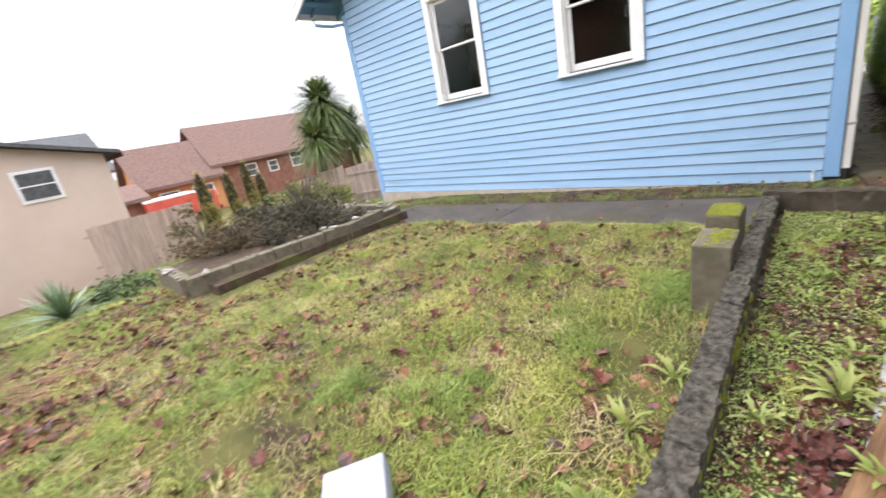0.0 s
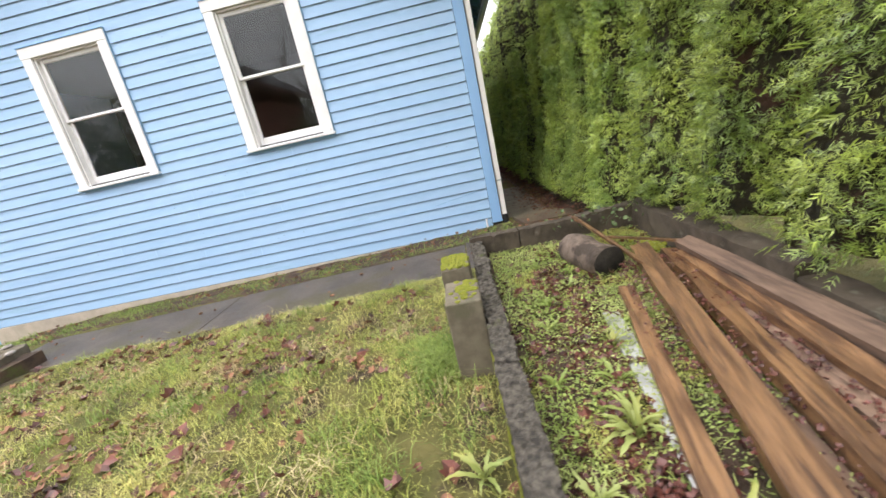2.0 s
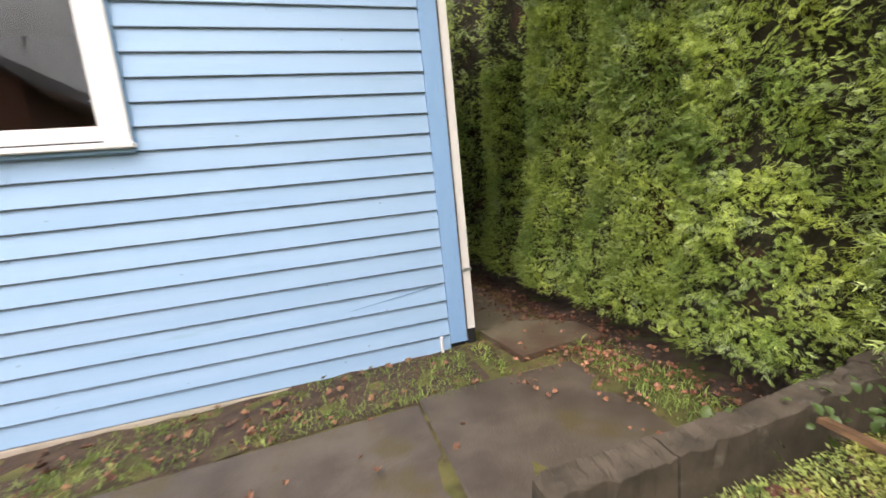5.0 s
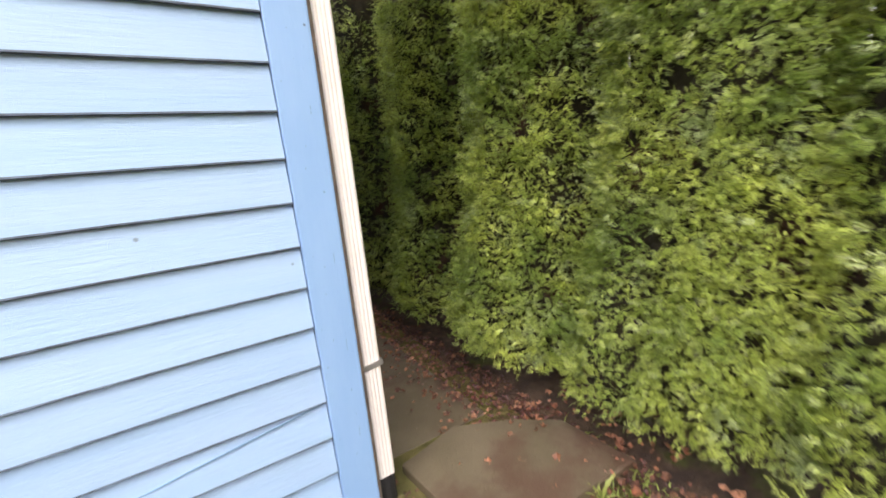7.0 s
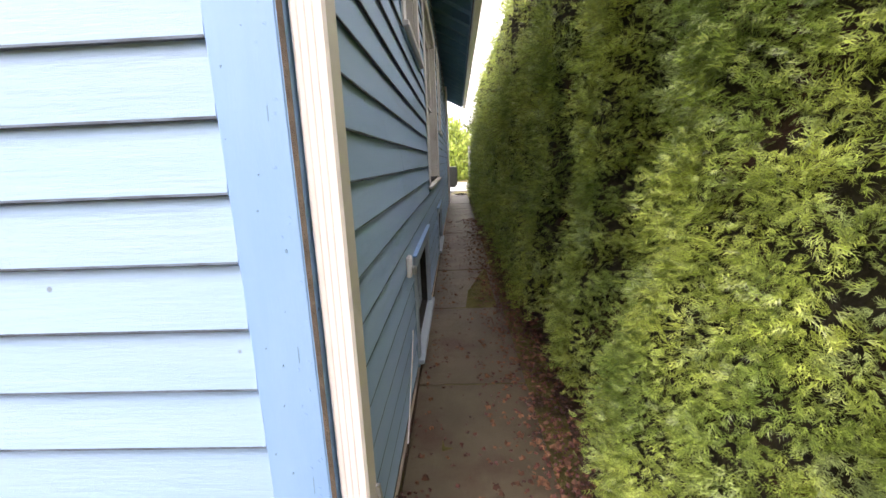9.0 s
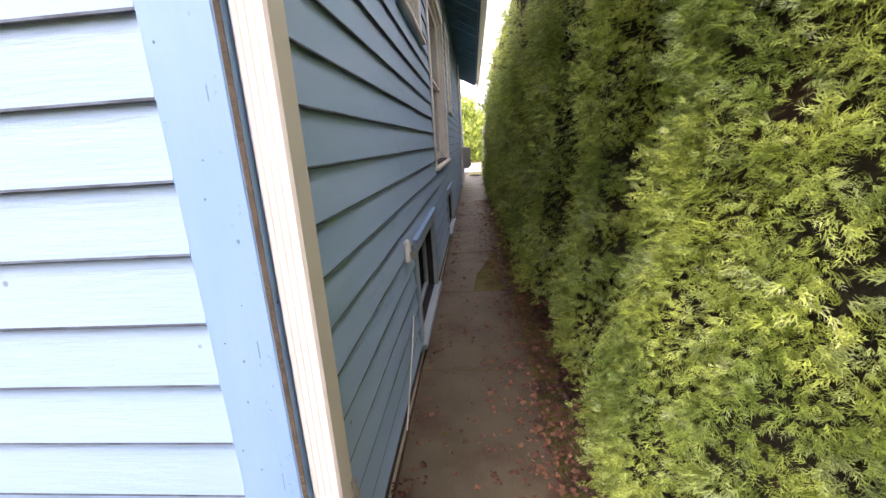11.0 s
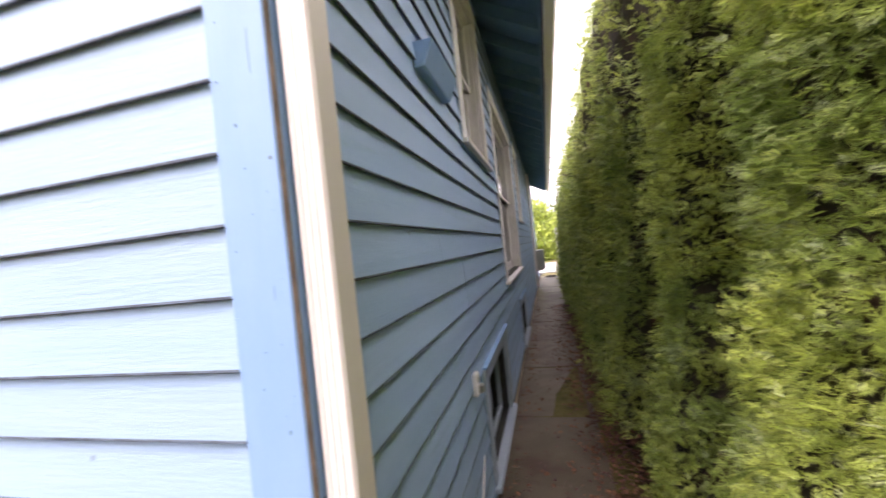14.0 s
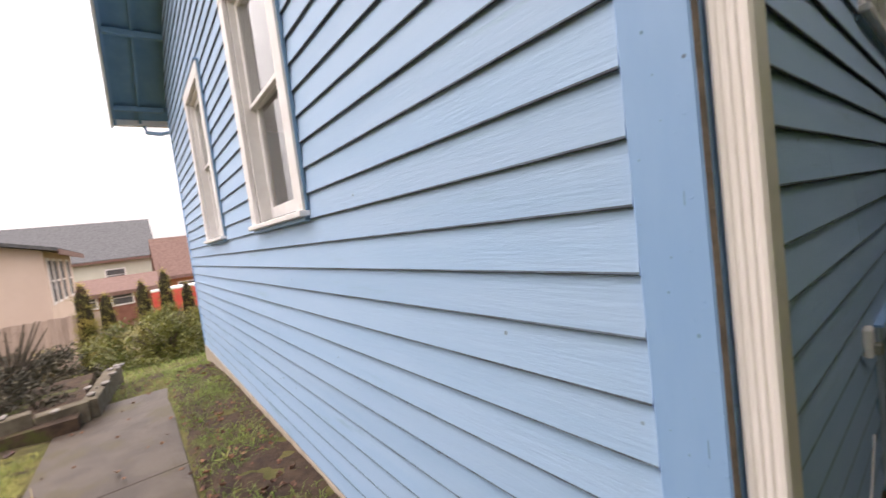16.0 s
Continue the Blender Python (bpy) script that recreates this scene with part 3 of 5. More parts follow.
def sash_window(name, u0, u1, z0, z1, along_x, label, sash=True, frame_mat=None):
    """Cased opening with sill, two sashes, glass; local u runs along the wall, d goes out of it."""
    fm = frame_mat or M_WHITE
    ob = tagged(new(name), label, "window", kind="structure")

    def P(nm, a, b, d0, d1, za, zb, m, w=0.004, parent=ob, lab=""):
        bm = bmesh.new()
        if along_x:
            box(bm, a, b, -d1, -d0, za, zb)
        else:
            box(bm, d0, d1, a, b, za, zb)
        if w:
            bevel(bm, w)
        return part(nm, bm, m, parent, lab)

    c = CAS
    if not sash:
        c = 0.09
    P("casing", u0, u0 + c, 0.0, 0.034, z0 + .04, z1 - c - .001, fm)
    P("casing", u1 - c, u1, 0.0, 0.034, z0 + .04, z1 - c - .001, fm)
    P("head", u0 - .004, u1 + .004, 0.0, 0.037, z1 - c, z1, fm)
    P("drip_cap", u0 - .012, u1 + .012, 0.0, 0.05, z1 + .001, z1 + .014, M_CORNER, 0.002)
    P("sill", u0 - .015, u1 + .015, -.11, 0.062, z0 + .004, z0 + .039, fm, 0.006)
    P("apron", u0 - .004, u1 + .004, 0.0, 0.03, z0 - .022, z0 + .003, M_EDGE, 0.003)
    P("side_strip", u0 - .012, u0 - .001, 0.0, 0.02, z0, z1, M_EDGE, 0.002)
    P("side_strip", u1 + .001, u1 + .012, 0.0, 0.02, z0, z1, M_EDGE, 0.002)
    a, b, za, zb = u0 + c, u1 - c, z0 + .041, z1 - c
    P("jamb", a, a + .022, -.14, -.001, za, zb, fm, 0.002)
    P("jamb", b - .022, b, -.14, -.001, za, zb, fm, 0.002)
    P("jamb_head", a + .023, b - .023, -.14, -.001, zb - .022, zb, fm, 0.002)
    a, b, zb = a + .024, b - .024, zb - .024
    if sash:
        zm = za + (zb - za) * 0.53
        for nm, lo, hi, d, st in (("upper_sash", zm - .015, zb, -.045, .045), ("lower_sash", za + .002, zm + .018, -.085, .048)):
            s = P(nm, a, a + st, d - .034, d, lo, hi, fm, 0.004)
            P("stile", b - st, b, d - .034, d, lo, hi, fm, 0.004, s)
            lowr = .115 if nm == "lower_sash" else .034
            topr = .034 if nm == "lower_sash" else .05
            P("rail", a + st, b - st, d - .033, d - .001, lo, lo + lowr, fm, 0.004, s)
            P("rail", a + st, b - st, d - .033, d - .001, hi - topr, hi, fm, 0.004, s)
            g = P("pane", a + st - .005, b - st + .005, d - .02, d - .016, lo + lowr - .005, hi - topr + .005, M_GLASS, 0, s, "clear window glass")
            g.visible_shadow = False
    else:
        s = P("frame", a, a + .04, -.09, -.05, za, zb, fm, 0.003)
        P("stile", b - .04, b, -.09, -.05, za, zb, fm, 0.003, s)
        P("rail", a + .04, b - .04, -.089, -.051, za, za + .05, fm, 0.003, s)
        P("rail", a + .04, b - .04, -.089, -.051, zb - .04, zb, fm, 0.003, s)
        g = P("pane", a + .035, b - .035, -.072, -.068, za + .045, zb - .035, M_GLASS, 0, s, "clear window glass")
        g.visible_shadow = False
    return ob


for i, w in enumerate(FRONT_WIN):
    sash_window("window_%d" % (i + 1), *w, True, "white painted double-hung sash window in blue clapboard")
for i, w in enumerate(SIDE_WIN):
    sash_window("window_%d" % (i + 3), *w, False, "white side window with blue sill" if w[2] > 1 else "low basement window in grey-blue casing", w[2] > 1, None if w[2] > 1 else M_CASE)

# small things on the side wall
bm = bmesh.new()
v = box(bm, 0.0, 0.105, 0.95, 1.42, 2.31, 2.42)
for q in v:
    if q.co.x > .09 and q.co.z < 2.35:
        q.co.x -= .05
bevel(bm, 0.006)
tagged(part("vent_hood", bm, M_CORNER), "blue painted vent hood on the clapboards", "vent")
tap = thing("outdoor_tap", "pale plastic tap cover on the side wall", "tap", (0.02, 1.42, 0.84))
bm = bmesh.new(); box(bm, 0, .03, -.035, .035, -.06, .06); bevel(bm, .008); part("plate", bm, M_WHITE, tap)
bm = bmesh.new(); box(bm, .03, .055, -.02, .02, -.045, .0); bevel(bm, .006); part("cap", bm, M_STEEL, tap)
bm = bmesh.new()
tube(bm, [(.024, 1.5, .42), (.028, 1.35, .3), (.026, 1.2, .16), (.03, 1.0, .03)], [.004] * 4, 6)
tagged(part("cable", bm, M_WHITE), "thin pale cable along the clapboards", "cable")
bm = bmesh.new()
tube(bm, [(-.2, -.03, -.06), (-.205, -.028, .06), (-.2, -.03, .11)], [.012, .012, .014], 8)
tagged(part("pipe_stub", bm, M_WHITE), "short pale pipe stub beside the wall", "pipe")

# ---- walls of the yard ----
curb = tagged(new("garden_curb"), "crumbling rough concrete garden kerb with moss", "kerb", kind="structure")
yy = -2.05
for n, length in enumerate((0.95, 1.05, 1.0, 0.9, 1.1, 1.0)):
    bm = bmesh.new()
    box(bm, -0.452, -0.350, yy - length + .012, yy, -0.1, 0.36)
    bmesh.ops.subdivide_edges(bm, edges=[e for e in bm.edges if abs(e.verts[0].co.y - e.verts[1].co.y) > .3], cuts=80)
    bmesh.ops.subdivide_edges(bm, edges=[e for e in bm.edges if abs(e.verts[0].co.x - e.verts[1].co.x) > .05], cuts=8)
    bmesh.ops.subdivide_edges(bm, edges=[e for e in bm.edges if abs(e.verts[0].co.z - e.verts[1].co.z) > .2], cuts=4)
    for q in bm.verts:
        top = smoothstep(.2, .36, q.co.z)
        q.co += noise.noise_vector(q.co * 9) * .012 + noise.noise_vector(q.co * 28) * .016 * top + noise.noise_vector(q.co * 75) * .009 * top
        q.co.x += (.02 * noise.noise(Vector((0, q.co.y * 1.1, 3))) + (q.co.y + 3.5) * -0.012)
    part("kerb_stone", bm, M_AGG, curb, smooth=False)
    yy -= length
bm = bmesh.new()
for i in range(800):
    y = R.uniform(-6.5, -3.7)
    z = R.uniform(.0, .3)
    x = (-.455 if i % 3 else -.352) + (y + 3.5) * -.012 + R.uniform(-.006, .004)
    r = R.uniform(.012, .035)
    bmesh.ops.create_icosphere(bm, subdivisions=1, radius=r, matrix=Matrix.Translation((x, y, z)) @ Matrix.Diagonal((.35, 1, 1, 1)))
tagged(part("kerb_moss", bm, M_MOSS), "yellow-green moss on the kerb side", "moss", kind="stuff")

cross = tagged(new("bed_wall"), "low dark concrete wall closing the garden bed", "wall", kind="structure")
for x0, x1 in ((-0.47, -0.035), (-0.025, 0.99)):
    bm = bmesh.new()
    box(bm, x0, x1, -2.04, -1.93, -0.1, 0.39)
    bmesh.ops.subdivide_edges(bm, edges=[e for e in bm.edges if abs(e.verts[0].co.x - e.verts[1].co.x) > .3], cuts=24)
    bmesh.ops.subdivide_edges(bm, edges=[e for e in bm.edges if abs(e.verts[0].co.y - e.verts[1].co.y) > .05], cuts=3)
    bmesh.ops.subdivide_edges(bm, edges=[e for e in bm.edges if abs(e.verts[0].co.z - e.verts[1].co.z) > .2], cuts=5)
    for q in bm.verts:
        top = smoothstep(.25, .39, q.co.z)
        q.co += noise.noise_vector(q.co * 8) * .008 + noise.noise_vector(q.co * 26) * .014 * top
        q.co.z += .03 * smoothstep(.2, 1.0, q.co.x) * top
    part("wall_block", bm, M_CONC, cross)
hw = tagged(new("hedge_wall"), "low grey concrete wall at the hedge foot", "wall", kind="structure")
yy = -1.9
for length in (1.9, 1.8, 1.9, 1.6):
    bm = bmesh.new()
    box(bm, 0.97, 1.12, yy - length + .01, yy, -0.1, 0.43 - (-1.9 - yy) * .03)
    bmesh.ops.subdivide_edges(bm, edges=[e for e in bm.edges if abs(e.verts[0].co.y - e.verts[1].co.y) > .3], cuts=30)
    bmesh.ops.subdivide_edges(bm, edges=[e for e in bm.edges if abs(e.verts[0].co.z - e.verts[1].co.z) > .2], cuts=4)
    for q in bm.verts:
        q.co += noise.noise_vector(q.co * 5) * .006 + noise.noise_vector(q.co * 22) * .01
    part("wall_block", bm, M_CONC, hw)
    yy -= length

# raised bed soil
nx, ny = 30, 110
bv = [(x, y, 0.15 + .04 * smoothstep(-3.2, -2.2, y) + .022 * noise.noise(Vector((x * 4, y * 4, 1))) + .014 * noise.noise(Vector((x * 13, y * 13, 1))))
      for x in np.linspace(-.36, 1.0, nx) for y in np.linspace(-7.6, -2.03, ny)]
bf = [(i * ny + j, (i + 1) * ny + j, (i + 1) * ny + j + 1, i * ny + j + 1) for i in range(nx - 1) for j in range(ny - 1)]
tagged(raw("bed_soil", bv, bf, M_SOIL), "dark soil of the raised bed with leaf litter", "soil", kind="structure")


def bed_z(x, y):
    return 0.15 + .04 * smoothstep(-3.2, -2.2, y)


# cinder blocks
def cinder(x, y, z, w, d, h, lying, label, mossy):
    t = thing("cinder_block", label, "concrete block", (x, y, z), "blocks beside the kerb")
    bm = bmesh.new()
    if lying:
        box(bm, 0, w, 0, d, 0, h)
        bevel(bm, .012, 2)
    else:
        box(bm, 0, w, 0, d, 0, h)
        bevel(bm, .01, 2)
    rough_up(bm, .004, 14)
    part("body", bm, M_BLOCK, t)
    # nothing is cut out: flat black discs stand for the shade inside the openings
    for hz in ((.13, .3) if not lying else (.2, .38)):
        bm = bmesh.new()
        tube(bm, [(-.003, d * .5, hz), (.001, d * .5, hz)], [.05, .05], 14)
        part("core_hole", bm, M_DARK, t, "black disc painted for a shaded core opening")
    if not lying:
        bm = bmesh.new()
        tube(bm, [(w * .32, d * .55, h - .004), (w * .32, d * .55, h + .0015)], [.014, .012], 12)
        part("hole", bm, M_DARK, t, "small black disc painted for a shaded opening")
    bm = bmesh.new()
    for i in range(mossy):
        r = R.uniform(.012, .03)
        px = min(w - .02, max(.02, w * (.6 if not lying else .5) + R.gauss(0, w * (.18 if not lying else .3))))
        py = min(d - .02, max(.02, d * .5 + R.gauss(0, d * .28)))
        bmesh.ops.create_icosphere(bm, subdivisions=1, radius=r, matrix=Matrix.Translation((px, py, h)) @ Matrix.Diagonal((1, 1, .45, 1)))
    part("moss", bm, M_MOSS, t, "bright yellow-green moss cushion")["kind"] = "stuff"


cinder(-0.655, -3.62, 0.03, .195, .33, .455, False, "upright grey cinder block with moss patch on top", 34)
cinder(-0.69, -3.08, 0.02, .195, .30, .48, True, "grey cinder block capped with bright green moss", 120)

# ---- vegetation ----
NR = np.random.RandomState(11)


def quads_mesh(name, verts, nq, material, n=4):
    """A mesh of loose quads (or triangles, n = 3) from an array of n * nq corners."""
    d = bpy.data.meshes.new(name)
    d.vertices.add(n * nq)
    d.vertices.foreach_set("co", np.ascontiguousarray(verts, dtype=np.float32).ravel())
    d.loops.add(n * nq)
    d.loops.foreach_set("vertex_index", np.arange(n * nq, dtype=np.int32))
    d.polygons.add(nq)
    d.polygons.foreach_set("loop_start", np.arange(0, n * nq, n, dtype=np.int32))
    d.update(calc_edges=True)
    d.materials.append(material)
    return d


def unit(a):
    return a / np.maximum(1e-9, np.linalg.norm(a, axis=1, keepdims=True))


def place(template, pos, ax, nrm, size):
    """Copies of a template (corners in length, width, lift) laid at pos along ax, with nrm as the flat side."""
    ax = unit(ax)
    side_v = unit(np.cross(nrm, ax))
    up = np.cross(ax, side_v)
    t = template[None, :, :] * size[:, None, None]
    return pos[:, None, :] + t[..., 0:1] * ax[:, None, :] + t[..., 1:2] * side_v[:, None, :] + t[..., 2:3] * up[:, None, :]


def spray_template(seed, full):
    """A flat cedar spray: a stem with forked side twigs, each scale twig one slim wedge."""
    q, r = [], random.Random(seed)

    def leaf(x, y, a, length, w):
        cs, sn = math.cos(a), math.sin(a)
        for u, v in ((.25, w), (1, 0), (.0, -w)):
            px, py = x + length * (u * cs - v * sn), y + length * (u * sn + v * cs)
            q.append((px, py, .12 * px - .30 * px * px - .25 * py * py))
        return x + length * cs, y + length * sn

    leaf(0, 0, r.uniform(-.1, .1), 1.0, .03)
    for x in ((.08, .32, .56, .76) if full else (.15, .42, .68)):
        sgn = 1 if r.random() < .5 else -1
        for s in (sgn, -sgn):
            ln, a = (.58 - .45 * x) * r.uniform(.75, 1.2), s * r.uniform(.45, .8)
            leaf(x + r.uniform(-.03, .05), 0, a, ln, .085 if full else .10)
            if full and x < .5:
                leaf(x + .4 * ln * math.cos(a), .4 * ln * math.sin(a), a - s * .65, ln * .55, .12)
    return np.array(q)


SPRAYS = [spray_template(k, True) for k in range(4)]
SIMPLE = [spray_template(k, False) for k in range(4)]


def column(z, h):
    """Width of an arborvitae at a height: flared skirt at the foot, slowly narrowing, blunt at the tip."""
    z = np.asarray(z, dtype=float)
    return np.interp(z, (0, .15, .35, .8, 1.5, 2.5, h), (1.08, 1.24, 1.27, 1.10, .96, .88, .72)) * np.clip((h - z) / (h * .16), 0.0004, 1) ** .5


def bulge(a, z, seed):
    """Uneven shoulders of the crown: upright ridges crossed by smaller clumps."""
    c, n = math.cos(a), math.sin(a)
    return noise.noise(Vector((c * 2.4, n * 2.4 + seed, z * 1.1))) + .55 * noise.noise(Vector((c * 6, n * 6 + seed, z * 5.5)))


def cedar_meshes(seed, count, size, h, kinds, low=.62, deep=.17, hem=.02, front=.86, rx=.54, ry=.50, lump=.15):
    r = np.random.RandomState(seed)
    th = np.where(r.rand(count) < front, math.pi + .35 + r.normal(0, .9, count), r.rand(count) * math.tau)
    z = np.where(r.rand(count) < low, hem + 2.6 * r.rand(count), hem + (h - hem) * r.rand(count))
    # branch tips first: each is a flat fan of sprays in one plane, tier over tier, with dark gaps between
    tips = count // 9
    th, z = th[:tips], z[:tips]
    lumps = np.array([bulge(a, b, seed) for a, b in zip(th, z)])
    rad = column(z, h) * (1 + lump * lumps) - r.rand(tips) ** 1.6 * deep + .03
    pos = np.stack([rx * rad * np.cos(th), ry * rad * np.sin(th), z], 1)
    out = np.stack([np.cos(th), np.sin(th), np.zeros(tips)], 1)
    tang = np.stack([-np.sin(th), np.cos(th), np.zeros(tips)], 1)
    up = np.array([0, 0, 1.0])
    twig = unit(out * .75 + tang * r.normal(0, .5, (tips, 1)) + up * r.normal(.10, .28, (tips, 1)))
    flat = up * .6 + out * r.normal(.75, .45, (tips, 1)) + tang * r.normal(0, .4, (tips, 1))
    across = unit(np.cross(flat, twig))
    reach = size * (.75 + .5 * r.rand(tips, 1))
    v = []
    for j in range(9):
        lie = (-1.1, -.75, -.75, -.35, -.35, .0, .0, .35, .5)[j]
        way = (0, 1, -1, 1, -1, .8, -.8, .3, -.1)[j]
        ax = twig + across * way * r.uniform(.5, 1.0, (tips, 1)) + up * r.normal(0, .12, (tips, 1))
        nrm = flat + r.normal(0, .35, (tips, 3))
        at = pos + twig * reach * lie + across * reach * way * .12 + r.normal(0, .35, (tips, 3)) * reach
        v.append(place(kinds[j % 4], at, ax, nrm, reach[:, 0] * r.uniform(.7, 1.15, tips)).reshape(-1, 3))
    v = np.concatenate(v)
    foliage = quads_mesh("foliage", v, len(v) // 3, M_CEDAR, 3)
    # opaque inner shell: dead brown, darkened to stand for shade between the sprays
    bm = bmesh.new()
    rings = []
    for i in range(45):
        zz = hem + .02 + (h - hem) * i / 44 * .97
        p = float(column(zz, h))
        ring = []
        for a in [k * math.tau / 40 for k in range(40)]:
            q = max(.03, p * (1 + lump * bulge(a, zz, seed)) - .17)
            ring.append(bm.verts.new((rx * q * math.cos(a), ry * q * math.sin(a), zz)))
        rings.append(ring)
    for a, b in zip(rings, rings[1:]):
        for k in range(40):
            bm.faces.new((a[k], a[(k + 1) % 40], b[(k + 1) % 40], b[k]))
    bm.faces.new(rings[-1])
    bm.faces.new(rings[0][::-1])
    core = mesh_of("inner_core", bm, M_CORE_SHADE)
    bm = bmesh.new()
    tube(bm, [(0, 0, -.3), (0.01, 0, .2), (0, 0, 1.2)], [.06, .05, .03], 8)
    return foliage, core, mesh_of("trunk", bm, M_BARK)


CLOSE = [cedar_meshes(s, 40000, .042, 4.5, SPRAYS, .80, .13, .17) for s in (3, 4)]
NEAR = [cedar_meshes(s, 20000, .054, 4.5, SPRAYS, .7, .19, .17) for s in (5, 6)]
MID = [cedar_meshes(s, 9800, .095, 4.5, SIMPLE, .62, .30, .12, .74) for s in (8, 9)]
DEEP = [cedar_meshes(s, 5200, .14, 4.5, SIMPLE, .62, .28, .05, .74) for s in (10, 12)]
south_row = [-5.35, -4.6, -3.85, -3.05, -2.2, -1.35, -.52, .38]
north_row = [1.48 + 1.06 * i for i in range(15)]
for i, y in enumerate(south_row + north_row):
    ms = (CLOSE if -.6 < y < .5 else NEAR if -1.5 < y < 1.6 else MID if y < 6 else DEEP)[i % 2]
    south = y < -1.6
    t = thing("hedge_tree", "dense green arborvitae growing over the low wall" if south else "dense clipped green arborvitae in the tall hedge row",
              "hedge", (1.45 + (.09 if south else .03 if y < .5 else 0) + R.uniform(-.025, .025), y + R.uniform(-.02, .02), .36 if south else .06), "hedge row")
    t.rotation_euler = (R.uniform(-.015, .015), R.uniform(-.015, .015), R.uniform(-.3, .3))
    wide = .84 if south else .96 if y < 1 else 1.1
    t.scale = (.80 if south else .90 if y < 0 else 1.0 if y < 1 else .90, wide, R.uniform(.96, 1.06) * (.90 if y > 1 else 1))
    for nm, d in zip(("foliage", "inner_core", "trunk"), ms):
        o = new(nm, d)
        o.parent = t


def blades(name, pos, h, w, lean, material, label, seed):
    """Grass: each blade two bent quads on loose corners."""
    r = np.random.RandomState(seed)
    n = len(pos)
    a = r.rand(n) * math.tau
    d = np.stack([np.cos(a), np.sin(a), np.zeros(n)], 1)
    s = np.stack([-np.sin(a), np.cos(a), np.zeros(n)], 1)
    up = np.array([0, 0, 1.0])
    ln = (lean * (.4 + r.rand(n)))[:, None]
    h = (h * (.5 + .8 * r.rand(n)))[:, None]
    w = w * (.6 + .8 * r.rand(n))[:, None]
    p1 = pos + d * h * ln * .45 + up * h * .6
    p2 = pos + d * h * ln * 1.25 + up * h * (1.0 - .35 * ln)
    q1 = np.stack([pos - s * w, pos + s * w, p1 + s * w * .8, p1 - s * w * .8], 1)
    q2 = np.stack([p1 - s * w * .8, p1 + s * w * .8, p2 + s * w * .15, p2 - s * w * .15], 1)
    v = np.stack([q1, q2], 1).reshape(-1, 3)
    return tagged(new(name, quads_mesh(name, v, 2 * n, material)), label, "grass", kind="stuff")


def scatter(n, x0, x1, y0, y1, seed, keep, zfun=ground_z):
    r = random.Random(seed)
    out = []
    while len(out) < n:
        x, y = r.uniform(x0, x1), r.uniform(y0, y1)
        if keep(x, y, r):
            out.append((x, y, zfun(x, y) - .004))
    return np.array(out)


def lawn_ok(x, y, r):
    if x > -.47 or (y > -1.74 and x > -6.4) or (x < -5.2 and -5.1 < y < -1.4):
        return False
    return noise.noise(Vector((x * 1.1, y * 1.1, 5))) + .5 * noise.noise(Vector((x * 3.5, y * 3.5, 9))) > r.uniform(-.75, .35)


def near_first(x, y, r):
    return lawn_ok(x, y, r) and r.random() < 1.25 - .12 * math.hypot(x + 1.2, y + 4.0)


p = scatter(112000, -7.4, -.46, -7.4, -1.7, 1, near_first)
blades("lawn_grass", p, np.array([.026 + .075 * max(0, noise.noise(Vector((a * 2.3, b * 2.3, 6))) + .2) for a, b, _ in p]), .0020, np.full(len(p), .95), M_BLADE, "thin yellowing grass over mossy lawn", 21)
tufts = []
rr = random.Random(5)
for i in range(420):
    x, y = rr.uniform(-6.8, -.5), rr.uniform(-6.8, -1.9)
    if lawn_ok(x, y, rr):
        k, sp = rr.randint(30, 80), rr.uniform(.04, .12)
        tufts += [(x + rr.gauss(0, sp), y + rr.gauss(0, sp), ground_z(x, y) - .005) for _ in range(k)]
for cx, cy, n in ((-.78, -3.45, 700), (-.85, -3.3, 400), (-2.2, -5.2, 500), (-2.9, -5.6, 500), (-1.5, -4.9, 350), (-1.1, -4.2, 300)):
    tufts += [(cx + rr.gauss(0, .09), cy + rr.gauss(0, .1), ground_z(cx, cy) - .005) for _ in range(n)]
p = np.array([t for t in tufts if t[0] < -.47])
blades("grass_tufts", p, np.full(len(p), .10), .0025, np.full(len(p), .8), M_GRASS, "lush green grass tufts in the lawn", 22)
straw = []
for i in range(170):
    x, y = rr.uniform(-6.0, -.6), rr.uniform(-6.6, -1.9)
    if lawn_ok(x, y, rr):
        sp = rr.uniform(.05, .14)
        straw += [(x + rr.gauss(0, sp), y + rr.gauss(0, sp), ground_z(x, y) + .004) for _ in range(rr.randint(25, 70))]
p = np.array([t for t in straw if t[0] < -.47])
blades("straw", p, np.full(len(p), .07), .0022, np.full(len(p), 1.9), mat("dry_straw", (.40, .31, .14), (.58, .48, .26), 4.0, .7, 0.0, island=.35, trans=.2), "dry straw-coloured dead grass lying in the lawn", 26)
strip = lambda x, y, r: r.random() < .35 + noise.noise(Vector((x * 2.2, y * 2.2, 2))) + (.35 if x < -5 else 0)
p = scatter(5500, -7.9, -.1, -.67, -.05, 3, strip)
blades("strip_grass", p, np.full(len(p), .05), .003, np.full(len(p), .9), M_GRASS, "patchy grass strip at the house foot", 23)
p = scatter(9000, -16, -6.4, -7.5, 2.5, 4, lambda x, y, r: not (-7.9 < x and y > -.1) and not (x < -5.2 and x > -9 and -5.1 < y < -1.4))
blades("slope_grass", p, np.full(len(p), .09), .006, np.full(len(p), .9), M_GRASS, "rough grass on the slope", 24)
